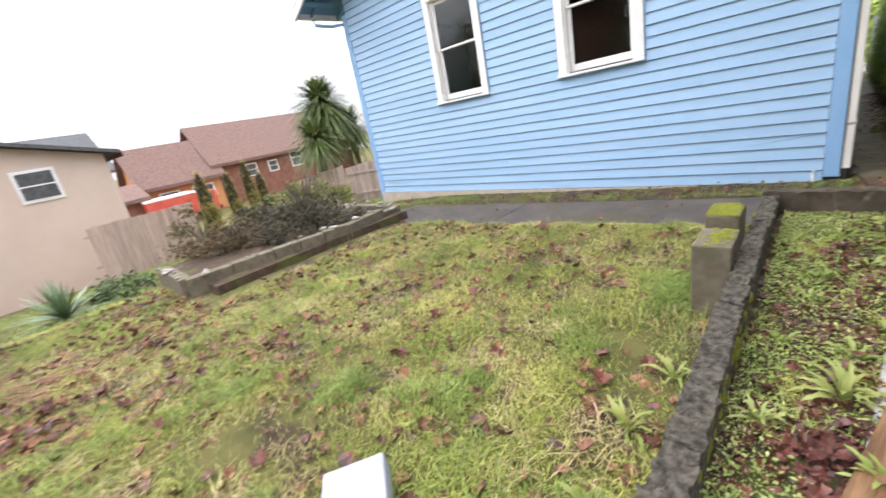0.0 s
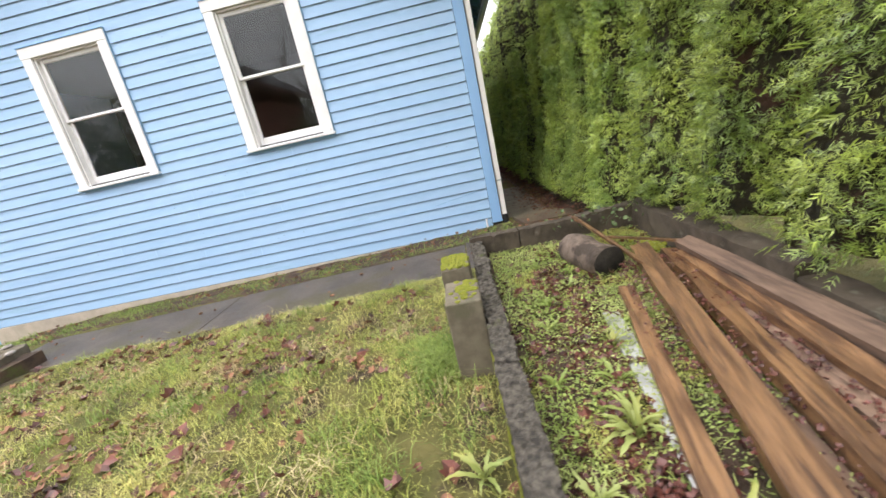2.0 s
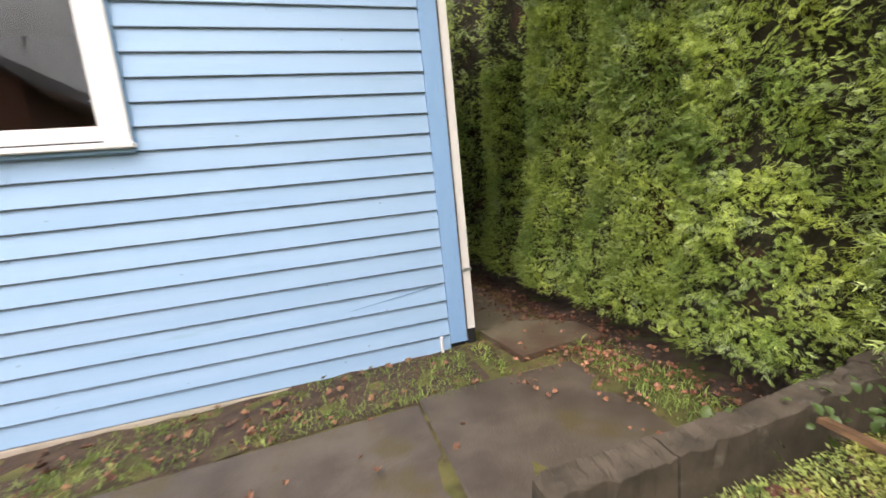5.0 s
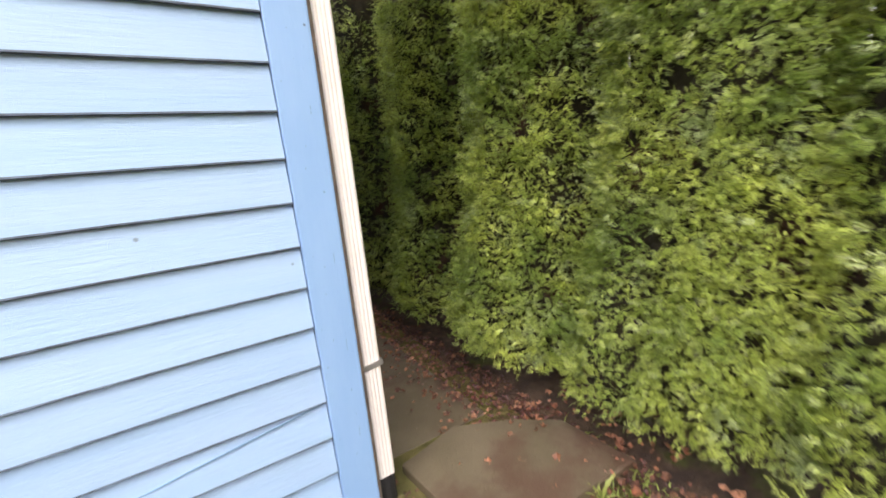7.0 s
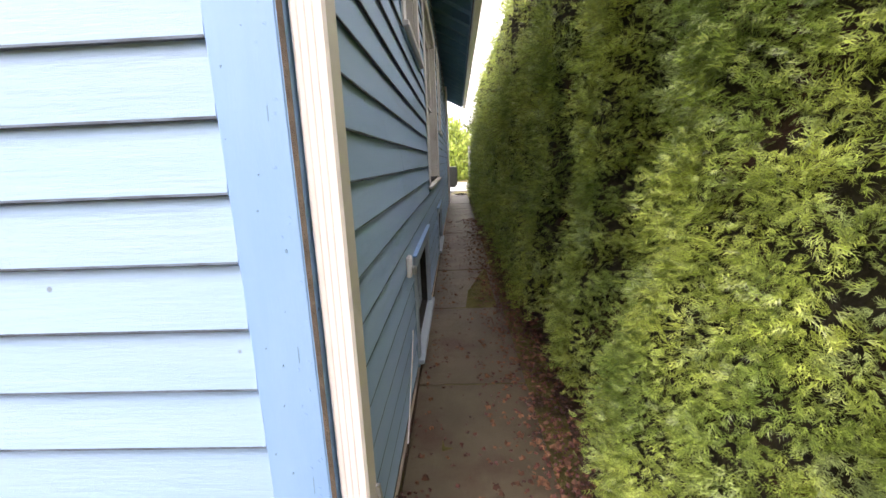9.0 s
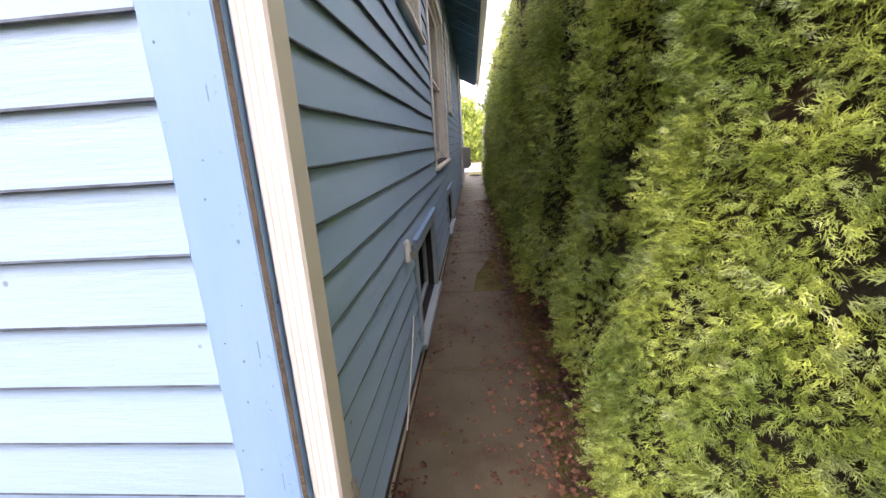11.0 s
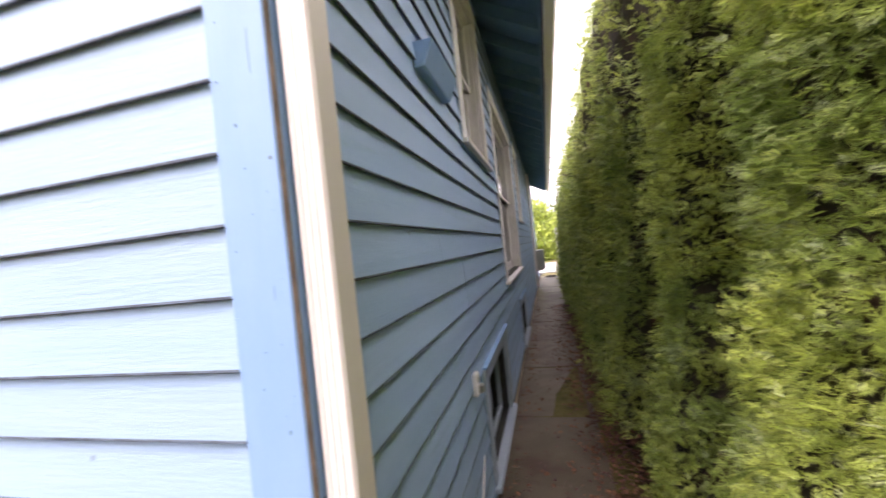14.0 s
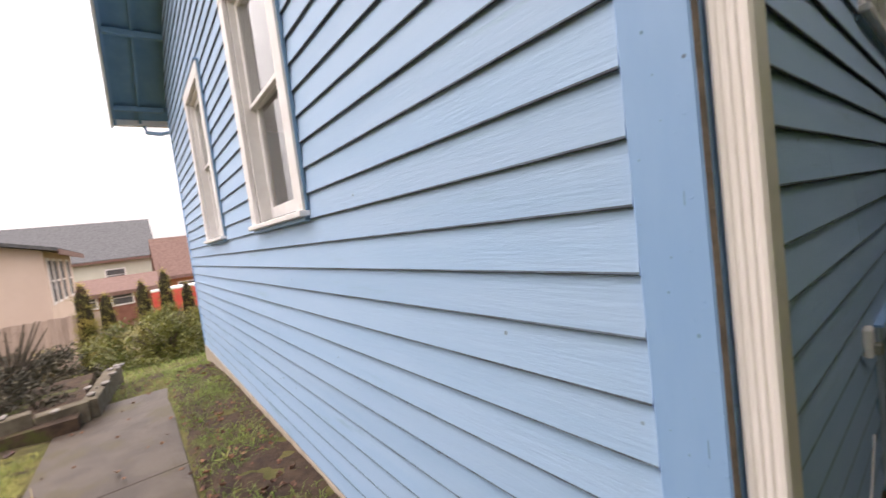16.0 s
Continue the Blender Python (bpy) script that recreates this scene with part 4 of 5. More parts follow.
p = scatter(1600, .0, .95, -1.9, -.1, 6, lambda x, y, r: (x > .6 or y < -1.75 or (y > -.6 and x < .12)) and r.random() < .8)
blades("entry_grass", p, np.full(len(p), .05), .004, np.full(len(p), .9), M_GRASS, "small grass and weeds at the walkway mouth", 25)


def leaf_litter(name, pos, size, material, label, seed, category="leaves"):
    """Curled dead leaves: lobed outline of four quads about a folded midrib."""
    r = np.random.RandomState(seed)
    n = len(pos)
    out = []
    outline = [(0, 0), (.25, .34), (.5, .22), (.72, .42), (1.0, 0), (.72, -.42), (.5, -.22), (.25, -.34)]
    cu = .75
    tp = []
    for a, b in ((1, 2), (2, 3), (3, 4)):
        for sgn in (1, -1):
            (x0, y0), (x1, y1) = outline[a], outline[b]
            for px, py in ((x0 * .98, 0), (x0, y0 * sgn), (x1, y1 * sgn), (x1 * .98, 0)):
                tp.append((px, py, cu * abs(py) + .9 * (px - .5) ** 2))
    tp = np.array(tp)
    a = r.rand(n) * math.tau
    ax = np.stack([np.cos(a), np.sin(a), r.normal(0, .25, n)], 1)
    nrm = np.stack([r.normal(0, .35, n), r.normal(0, .35, n), np.where(r.rand(n) < .5, 1, -1)], 1)
    v = place(tp, np.array(pos) + np.array([0, 0, .022]), ax, nrm, size * (.5 + r.rand(n))).reshape(-1, 3)
    return tagged(new(name, quads_mesh(name, v, len(v) // 4, material)), label, category, kind="stuff")


clump = lambda x, y, r: lawn_ok(x, y, r) and noise.noise(Vector((x * .9 + 4, y * .9, 3))) > r.uniform(-.5, .4) and r.random() < .12 + .16 * abs(x)
leaf_litter("leaf_litter", scatter(2700, -7, -.5, -7, -2, 7, clump), .07, M_LEAF, "curled brown dead leaves on the lawn", 31)
leaf_litter("wet_leaves", scatter(1100, -7, -.5, -7, -2, 17, clump), .085, M_REDLEAF, "wet dark red-brown leaves matted in the lawn", 38)
bedk = lambda x, y, r: noise.noise(Vector((x * 2.4, y * 2.4, 8))) > r.uniform(-.4, .5)
leaf_litter("bed_leaves", scatter(2900, -.3, .9, -6.8, -2.1, 8, bedk, bed_z), .05, M_REDLEAF, "wet dark red-brown leaves in the bed", 32)
leaf_litter("matted_leaves", scatter(1500, -.25, .3, -6.4, -2.6, 18, lambda x, y, r: abs(x - .04 - .10 * noise.noise(Vector((0, y * 1.7, 4)))) < .09 + .07 * noise.noise(Vector((5, y * 2.6, 1))), lambda x, y: bed_z(x, y) + .012), .042, M_REDLEAF, "matted dark red leaves between the weeds", 40)
leaf_litter("walk_leaves", scatter(2200, .1, .98, -1.0, 9, 9, lambda x, y, r: r.random() < smoothstep(.35, .75, x) * .9 + (.5 if x < .14 else .03), lambda x, y: .006), .035, M_LEAF, "red-brown leaf litter along the walkway", 33)
leaf_litter("needle_litter", scatter(5200, .03, .98, -.75, 9, 19, lambda x, y, r: r.random() < smoothstep(.5, .8, x) * .75 + (.9 if x < .17 and y < .7 else .04) + .25 * smoothstep(.1, .4, noise.noise(Vector((x * 3, y * 1.3, 6)))), lambda x, y: .004 - .03 * (x < .17 and y < .22)), .022, M_REDLEAF, "small dark red needles and leaves along the walkway", 37)
leaf_litter("entry_leaves", scatter(240, .2, 1.15, -1.5, .1, 29, lambda x, y, r: r.random() < smoothstep(.3, .9, x) + .15 and noise.noise(Vector((x * 4, y * 4, 1))) > r.uniform(-.5, .4), lambda x, y: .015), .038, mat("orange_leaves", (.17, .06, .03), (.36, .16, .08), 5.0, .5, .3, 80, island=.35), "orange-brown leaves at the walkway mouth", 39)
leaf_litter("strip_leaves", scatter(350, -7, -.2, -1.7, -.05, 10, lambda x, y, r: y > -.66 or r.random() < .1, lambda x, y: .028 * x + (.0 if y < -.66 else .005)), .05, M_LEAF, "brown leaves on path and strip", 34)

# clover and chickweed carpet in the bed
tp = np.array([(0, 0, 0), (.55, .26, .12), (1, 0, 0), (.55, -.26, .12)])
p = scatter(72000, -.32, .95, -6.8, -2.06, 12, lambda x, y, r: noise.noise(Vector((x * 2.2, y * 1.6, 20))) > r.uniform(-.5, .4) - (.35 if y > -3.2 else 0), bed_z)
r_ = np.random.RandomState(5)
a = r_.rand(len(p)) * math.tau
ax = np.stack([np.cos(a), np.sin(a), r_.rand(len(p)) * .7], 1)
nr = np.stack([r_.normal(0, .4, len(p)), r_.normal(0, .4, len(p)), np.ones(len(p))], 1)
v = place(tp, p + np.array([0, 0, 1]) * (r_.rand(len(p), 1) * .045 + .01), ax, nr, .007 + .019 * r_.rand(len(p)) ** 2.5).reshape(-1, 3)
tagged(new("ground_cover", quads_mesh("ground_cover", v, len(v) // 4, M_WEED)), "low bright green weeds covering the bed", "weeds", kind="stuff")


p = scatter(9000, -.33, .95, -6.8, -2.06, 15, lambda x, y, r: noise.noise(Vector((x * 3.2, y * 2.4, 30))) > r.uniform(-.2, .5), bed_z)
blades("bed_grass", p, np.full(len(p), .055), .0028, np.full(len(p), 1.0), M_WEED, "short bright grass among the bed weeds", 27)


def leaf_mesh(name, length, width, arch, material, notch=0.0):
    bm = bmesh.new()
    rows = []
    for i in range(8):
        u = i / 7
        w = width * math.sin(math.pi * (.08 + .9 * u)) ** .8 * (1 - notch * (i % 2))
        z = arch * math.sin(math.pi * u * .75) * length
        rows.append([bm.verts.new((length * u, s * w * .5, z + abs(s) * w * .18)) for s in (-1, 0, 1)])
    for a, b in zip(rows, rows[1:]):
        for k in (0, 1):
            bm.faces.new((a[k], b[k], b[k + 1], a[k + 1]))
    return mesh_of(name, bm, material, True)


ROSETTE = leaf_mesh("leaf", .2, .038, .35, M_WEED, .45)


def rosette(x, y, z, n, s, label):
    t = thing("weed", label, "weed", (x, y, z), "weeds")
    for i in range(n):
        o = new("leaf", ROSETTE)
        o.parent = t
        o.rotation_euler = (R.uniform(-.3, .3), R.uniform(-.75, .05), i * 2.4 + R.uniform(-.3, .3))
        k = s * R.uniform(.6, 1.15)
        o.scale = (k, k, k)


for x, y, n, s in ((.0, -4.35, 22, .85), (.12, -3.0, 14, .6), (-.12, -3.5, 14, .55), (.1, -4.75, 18, .75), (-.1, -5.1, 18, .8), (.0, -2.55, 12, .5), (.35, -3.0, 10, .5), (.14, -3.75, 14, .6), (-.2, -4.0, 12, .55), (.05, -4.05, 14, .6), (-.22, -4.6, 14, .6), (-.05, -3.2, 12, .5), (.2, -2.75, 10, .45)):
    rosette(x, y, bed_z(x, y), n, s, "bright green dandelion-like weed in the bed")
for x, y, n, s in ((-.58, -4.3, 11, .7), (-.65, -4.75, 11, .75), (-1.0, -2.1, 9, .5), (-1.9, -4.5, 9, .6), (-.75, -2.2, 8, .5), (-.62, -5.2, 10, .8)):
    rosette(x, y, ground_z(x, y), n, s, "pale green weed in the lawn")
for x, y, n, s in ((-3.3, -.45, 9, .45), (-2.2, -.5, 8, .4), (-1.4, -.35, 8, .45), (-4.4, -.5, 9, .4), (.7, -.5, 8, .5), (.25, -.35, 7, .35)):
    rosette(x, y, .03 * x - .01, n, s, "small green weed at the wall foot")
IVY = leaf_mesh("leaf", .055, .05, .2, M_BUSH, .3)
ivy = thing("ivy", "trailing dark green ivy over the wall corner", "ivy", (.75, -2.1, .3))
for i in range(90):
    o = new("leaf", IVY)
    o.parent = ivy
    o.location = (R.gauss(0, .2), R.gauss(-.02, .09), R.uniform(-.1, .2))
    o.rotation_euler = (R.uniform(-.8, .8), R.uniform(-.9, .2), R.uniform(0, 6.3))
    o.scale = [R.uniform(.45, .85)] * 3

# ---- timber and clutter in the bed ----


def plank(name, a, b, w, th, material, label, category="plank", roll=0.0, wear=.004, group="timber pile"):
    """A sawn board from a to b (middle of its underside), with worn arrises and uneven faces."""
    a, b = Vector(a), Vector(b)
    length = (b - a).length
    bm = bmesh.new()
    box(bm, 0, length, -w / 2, w / 2, 0, th)
    bmesh.ops.subdivide_edges(bm, edges=[e for e in bm.edges if abs(e.verts[0].co.x - e.verts[1].co.x) > .2], cuts=max(4, int(length * 14)))
    bmesh.ops.subdivide_edges(bm, edges=[e for e in bm.edges if abs(e.verts[0].co.y - e.verts[1].co.y) > w * .5], cuts=3)
    for q in bm.verts:
        s = q.co.copy()
        q.co += noise.noise_vector(Vector((s.x * 3, s.y * 12, s.z * 12)) + a * 7) * wear + noise.noise_vector(s * 25 + a) * wear * .4
        if abs(s.x) < .01 or abs(s.x - length) < .01:
            q.co.x += noise.noise(Vector((s.y * 30, s.z * 30, a.x * 9))) * .02
    ob = part(name, bm, material)
    d = (b - a).normalized()
    ob.matrix_world = Matrix.Translation(a) @ d.to_track_quat("X", "Z").to_matrix().to_4x4() @ Matrix.Rotation(roll, 4, "X")
    return tagged(ob, label, category, group)


plank("plank", (.43, -3.2, .165), (-.17, -5.8, .19), .088, .042, M_PLANK, "wet brown narrow plank lying on a white board")
plank("white_board", (.24, -3.45, .17), (-.02, -5.6, .17), .085, .014, M_BWHITE, "dirty white painted board half under a plank", "board")
plank("timber", (.74, -2.72, .20), (.12, -5.5, .22), .118, .095, M_PLANK, "thick wet brown timber with square edges", roll=.16)
plank("plank", (.86, -2.85, .19), (.36, -5.4, .21), .10, .075, M_PLANK, "brown plank with split weathered edge", roll=-.1, wear=.009)
plank("plank", (.93, -3.0, .20), (.58, -5.3, .20), .13, .045, M_OLDPL, "rotten split plank littered with bark", wear=.012)
plank("plank", (.88, -3.0, .255), (.70, -5.4, .26), .09, .04, M_PLANK, "orange-brown plank on the pile", roll=.1, wear=.008)
plank("plank", (.94, -2.93, .30), (.86, -5.3, .30), .11, .05, M_OLDPL, "grey weathered plank against the low wall", roll=.25)
plank("plank", (.62, -3.4, .155), (.25, -5.6, .155), .12, .04, M_OLDPL, "dark rotten plank at the bottom of the pile", wear=.008)
plank("stake", (.44, -2.12, .42), (.63, -3.25, .25), .025, .02, M_PLANK, "thin brown stake leaning on the log", "stake", wear=.002)
plank("stake", (.66, -2.3, .24), (.95, -3.0, .33), .02, .018, M_PLANK, "thin brown stake on the pile", "stake", wear=.002)
tp = np.array([(0, 0, 0), (.5, .3, .1), (1, 0, 0), (.5, -.3, .1)])
p = scatter(2200, .25, .95, -5.3, -2.9, 14, lambda x, y, r: x > .42 + (y + 3.2) * .22, lambda x, y: .245)
leaf_litter("bark_litter", p, .021, M_REDLEAF, "dark bark flakes and leaves on the timber", 36, "litter")
bm = bmesh.new()
pts = [(0, 0, 0), (.03, 0, 0), (.2, 0, .008), (.4, 0, 0), (.56, 0, .01), (.6, 0, .01)]
tube(bm, pts, [.115, .128, .132, .128, .13, .122], 26)
bmesh.ops.subdivide_edges(bm, edges=[e for e in bm.edges if e.calc_length() > .1], cuts=5)
for q in bm.verts:
    q.co += noise.noise_vector(q.co * 5) * .014 + noise.noise_vector(q.co * 22) * .010
log = tagged(part("log", bm, mat("weathered_log", (0.10, 0.07, 0.05), (0.26, 0.19, 0.145), 11.0, 0.9, 1.0, 45, (0.07, 0.05, 0.036), 7.0, 0.52, relief=0.03), smooth=True), "short grey weathered log lying in the bed", "log")
log.matrix_world = Matrix.Translation((.31, -2.46, .28)) @ Vector((.17, -.58, -.03)).to_track_quat("X", "Z").to_matrix().to_4x4() @ Matrix.Diagonal((.78, 1, .92, 1))
log.data.materials.append(mat("rotten_log_end", (0.02, 0.016, 0.012), (0.05, 0.04, 0.028), 14.0, 0.95, 1.0, 60, (0.06, 0.065, 0.02), 6.0, 0.58, relief=0.03))
for f in log.data.polygons:
    if f.center.x > .585:
        f.material_index = 1
bm = bmesh.new()
for i in range(60):
    rad = R.uniform(.015, .04)
    bmesh.ops.create_icosphere(bm, subdivisions=1, radius=rad, matrix=Matrix.Translation((R.gauss(.86, .05), R.gauss(-2.55, .12), .21)) @ Matrix.Diagonal((1, 1, .6, 1)))
tagged(part("moss_cushion", bm, M_MOSS), "bright moss cushion by the low wall", "moss", kind="stuff")
bm = bmesh.new()
box(bm, -.11, .11, -.1, .1, 0, .12)
bevel(bm, .012, 2)
blk = tagged(part("paving_block", bm, mat("blue_grey_block", (.33, .34, .40), (.40, .41, .47), 6, .8, .3, 60)), "pale blue-grey block lying on the lawn", "block")
blk.matrix_world = pose(-1.42, -5.64, .0, 4, -6, 52) @ Matrix.Diagonal((1.25, 1.25, 1.0, 1))

heap = thing("twig_heap", "heap of thin reddish pruned twigs on the lawn", "twigs", (-4.8, -6.52, ground_z(-4.8, -6.52)))
for i in range(46):
    a_, L = R.gauss(.5, .45), R.uniform(.25, .6)
    c = Vector((R.gauss(0, .2), R.gauss(0, .12), R.uniform(.01, .07)))
    d = Vector((math.cos(a_), math.sin(a_), R.gauss(0, .05))) * L * .5
    bm = bmesh.new()
    tube(bm, [tuple(c - d), tuple(c + Vector((0, 0, R.uniform(0, .02)))), tuple(c + d)], [.005, .004, .002], 5)
    part("twig", bm, M_TWIG, heap)

# ---- planter of old walling on the downhill side ----
planter = tagged(new("planter_wall"), "old dark concrete block planter with pale stones on top", "wall", kind="structure")
route = [(-7.9, -1.25), (-5.88, -1.42), (-5.62, -2.75), (-5.8, -3.9), (-6.0, -5.0), (-8.0, -4.85)]
for a, b in zip(route, route[1:]):
    a, b = Vector((*a, 0)), Vector((*b, 0))
    n = max(1, round((b - a).length / .45))
    for i in range(n):
        c = a.lerp(b, (i + .5) / n)
        bm = bmesh.new()
        ln = (b - a).length / n
        box(bm, -ln / 2 + .004, ln / 2 - .004, -.08, .08, -.3, .26)
        bevel(bm, .014, 2)
        rough_up(bm, .01, 9)
        o = part("block", bm, M_BLOCK, planter)
        o.matrix_world = Matrix.Translation((c.x, c.y, ground_z(c.x, c.y) + R.uniform(-.01, .01))) @ (b - a).to_track_quat("X", "Z").to_matrix().to_4x4()
        for j in range(R.choice((1, 2, 3))):
            bm = bmesh.new()
            bmesh.ops.create_icosphere(bm, subdivisions=2, radius=R.uniform(.02, .06), matrix=Matrix.Diagonal((1.2, .9, .5, 1)))
            rough_up(bm, .015, 14)
            s = part("stone", bm, M_STONE, planter)
            s.location = (c.x + R.uniform(-.16, .16), c.y + R.uniform(-.1, .1), ground_z(c.x, c.y) + .275)
bm = bmesh.new()
box(bm, -7.8, -5.55, -4.8, -1.5, -.4, -.02)
tagged(part("planter_soil", bm, M_SOIL), "dark planter soil", "soil", kind="structure")


def shrub(name, label, at, size, count, leafsize, material, seed, branches=9, shape=1.0, category="bush", flat=.5):
    """Limbs from the foot, and a broken crown of many single leaves set in clumps."""
    r = np.random.RandomState(seed)
    q = random.Random(seed)
    t = thing(name, label, category, at)
    bm = bmesh.new()
    sx, sy, sz = size
    for i in range(branches):
        a = q.random() * math.tau
        e = Vector((math.cos(a) * sx * q.uniform(.2, .8), math.sin(a) * sy * q.uniform(.2, .8), sz * q.uniform(.5, .95)))
        tube(bm, [(0, 0, -.15), tuple(e * .4 + Vector((0, 0, sz * .1))), tuple(e)], [.035, .02, .006], 6)
    part("branch", bm, M_BARK, t, "bare brown branches")
    nc = max(12, count // 110)
    cc = unit(r.normal(0, 1, (nc, 3))) * (r.rand(nc, 1) ** .35)
    cc[:, 2] = np.abs(cc[:, 2]) ** shape
    ctr = cc * np.array([sx, sy, sz * .92])
    pick = r.randint(0, nc, count)
    pos = ctr[pick] + r.normal(0, .13, (count, 3)) * np.array([1, 1, .8]) * max(.6, sz * .6)
    pos[:, 2] = np.maximum(pos[:, 2], .03)
    tp = np.array([(0, 0, 0), (.5, .25, .05), (1, 0, 0), (.5, -.25, .05)])
    ax = unit(r.normal(0, 1, (count, 3)) + pos * .8)
    nrm = unit(r.normal(0, .7, (count, 3)) + np.array([0, 0, 1]))
    v = place(tp, pos, ax, nrm, leafsize * (.6 + .8 * r.rand(count))).reshape(-1, 3)
    o = new("crown", quads_mesh("crown", v, count, material))
    o.parent = t
    return t


shrub("bush", "broad green rhododendron bush below the house corner", (-11.4, -.4, ground_z(-11.4, -.4)), (1.3, 1.9, 1.3), 15000, .07, mat("rhododendron_leaves", (0.10, 0.12, 0.025), (0.24, 0.23, 0.06), 2.0, 0.5, 0.0, island=0.45, trans=0.2), 41, 16)
shrub("bush", "dark twiggy heather bush behind the planter", (-9.2, -2.5, ground_z(-9.2, -2.5)), (.9, 1.1, .85), 6000, .07, M_HEATH, 42)
shrub("bush", "yellow-brown dry bush behind the planter", (-11.2, -3.2, ground_z(-11.2, -3.2)), (.8, .9, 1.5), 3500, .09, mat("dry_bush", (.11, .09, .04), (.17, .13, .06), 3, .8, 0, island=.35), 43)
shrub("bush", "dark twiggy heather filling the planter", (-6.85, -2.7, -.05), (.75, 1.0, .62), 6500, .05, M_HEATH, 44, 30)
shrub("bush", "brown dry heather in the planter", (-7.3, -3.9, -.05), (.6, .8, .5), 3500, .05, mat("brown_heather", (.10, .065, .03), (.18, .12, .06), 3, .8, 0, island=.4), 47, 26)
shrub("bush", "low green juniper beside the planter", (-8.6, -5.3, ground_z(-8.6, -5.3)), (.8, .5, .3), 2500, .06, M_BUSH, 45)
bare = shrub("bush", "bare grey twiggy shrub beside the planter", (-7.6, -2.3, -.1), (.6, .6, 1.1), 150, .03, M_HEATH, 46, 26)
CONIFER = [DEEP[0][0].copy(), DEEP[0][1], DEEP[0][2]]
CONIFER[0].materials[0] = M_CONIFER
for i, (x, y) in enumerate(((-15.5, -1.6), (-15.6, -.7), (-15.4, -.1), (-15.8, .5), (-14.2, -2.0))):
    t = thing("conifer", "small dark olive conical conifer behind the bush", "conifer", (x, y, ground_z(x, y)))
    t.rotation_euler, t.scale = (0, 0, math.pi), (.44, .48, .50 + .05 * (i % 3))
    for nm, d in zip(("foliage", "inner_core", "trunk"), CONIFER):
        o = new(nm, d)
        o.parent = t


def strap_plant(name, label, at, n, length, width, material, category, droop=1.0, trunk=0.0, r0=0.0):
    t = thing(name, label, category, at)
    q = random.Random(n)
    if trunk:
        bm = bmesh.new()
        tube(bm, [(0, 0, -.2), (.05, 0, trunk * .5), (0, 0, trunk)], [.13, .11, .09], 9)
        part("trunk", bm, M_BARK, t)
    vs = []
    for i in range(n):
        a, el = q.random() * math.tau, q.uniform(-.9 if trunk else .1, 1.4)
        L = length * q.uniform(.7, 1.1)
        d, s = Vector((math.cos(a), math.sin(a), 0)), Vector((-math.sin(a), math.cos(a), 0))
        prev = None
        for k in range(5):
            u = k / 4
            p_ = d * L * math.cos(el) * u + Vector((0, 0, trunk + L * math.sin(el) * u - droop * .35 * L * u * u))
            w = width * (1 - u) ** .6 * .5 + .001
            cur = (p_ - s * w, p_ + s * w)
            if prev:
                vs += [prev[0], prev[1], cur[1], cur[0]]
            prev = cur
    o = new("leaves", quads_mesh("leaves", np.array([tuple(c) for c in vs]), len(vs) // 4, material))
    o.parent = t
    return t


strap_plant("yucca", "spiky grey-green yucca on the lawn slope", (-8.4, -6.15, ground_z(-8.4, -6.15)), 110, .75, .06, mat("yucca_leaves", (.13, .19, .10), (.22, .28, .16), 3, .5, 0, island=.25), "yucca", .5)
for x, y, h, n, L in ((-14.6, 3.2, 4.2, 1100, 1.7), (-14.0, 2.2, 2.8, 700, 1.4), (-14.9, 4.5, 3.2, 700, 1.5), (-15.3, 3.6, 3.8, 600, 1.5)):
    strap_plant("cabbage_palm", "shaggy cabbage palm with drooping strap leaves", (x, y, ground_z(x, y) - .1), n, L, .06, M_PALM, "palm", 1.1, h)


# ---- fences ----
def fence(a, b, h, label, n_w=.14):
    t = thing("fence", label, "fence", (a[0], a[1], ground_z(*a)))
    L = math.hypot(b[0] - a[0], b[1] - a[1])
    n = int(L / n_w)
    ang = math.atan2(b[1] - a[1], b[0] - a[0])
    bm = bmesh.new()
    box(bm, 0, n_w - .008, -.01, .01, -.1, h)
    d = mesh_of("board", bm, M_FENCE)
    for i in range(n):
        o = new("board", d)
        o.parent = t
        x, y = a[0] + math.cos(ang) * i * n_w, a[1] + math.sin(ang) * i * n_w
        o.location = (x - a[0], y - a[1], ground_z(x, y) - ground_z(*a) + R.uniform(-.02, .02))
        o.rotation_euler = (0, 0, ang)
    for z in (h * .25, h * .8):
        bm = bmesh.new()
        box(bm, 0, L, -.05, -.012, z, z + .08)
        o = part("rail", bm, M_FENCE, t)
        o.rotation_euler = (0, 0, ang)


fence((-16.9, -1.7), (-17.2, -4.9), 1.85, "weathered pinkish board fence on the slope")
fence((-12.6, 2.2), (-10.0, 5.2), 1.35, "pale weathered board fence behind the house corner")
fence((-15.5, 1.5), (-12.7, 2.3), 1.5, "pale weathered board fence below the palms")


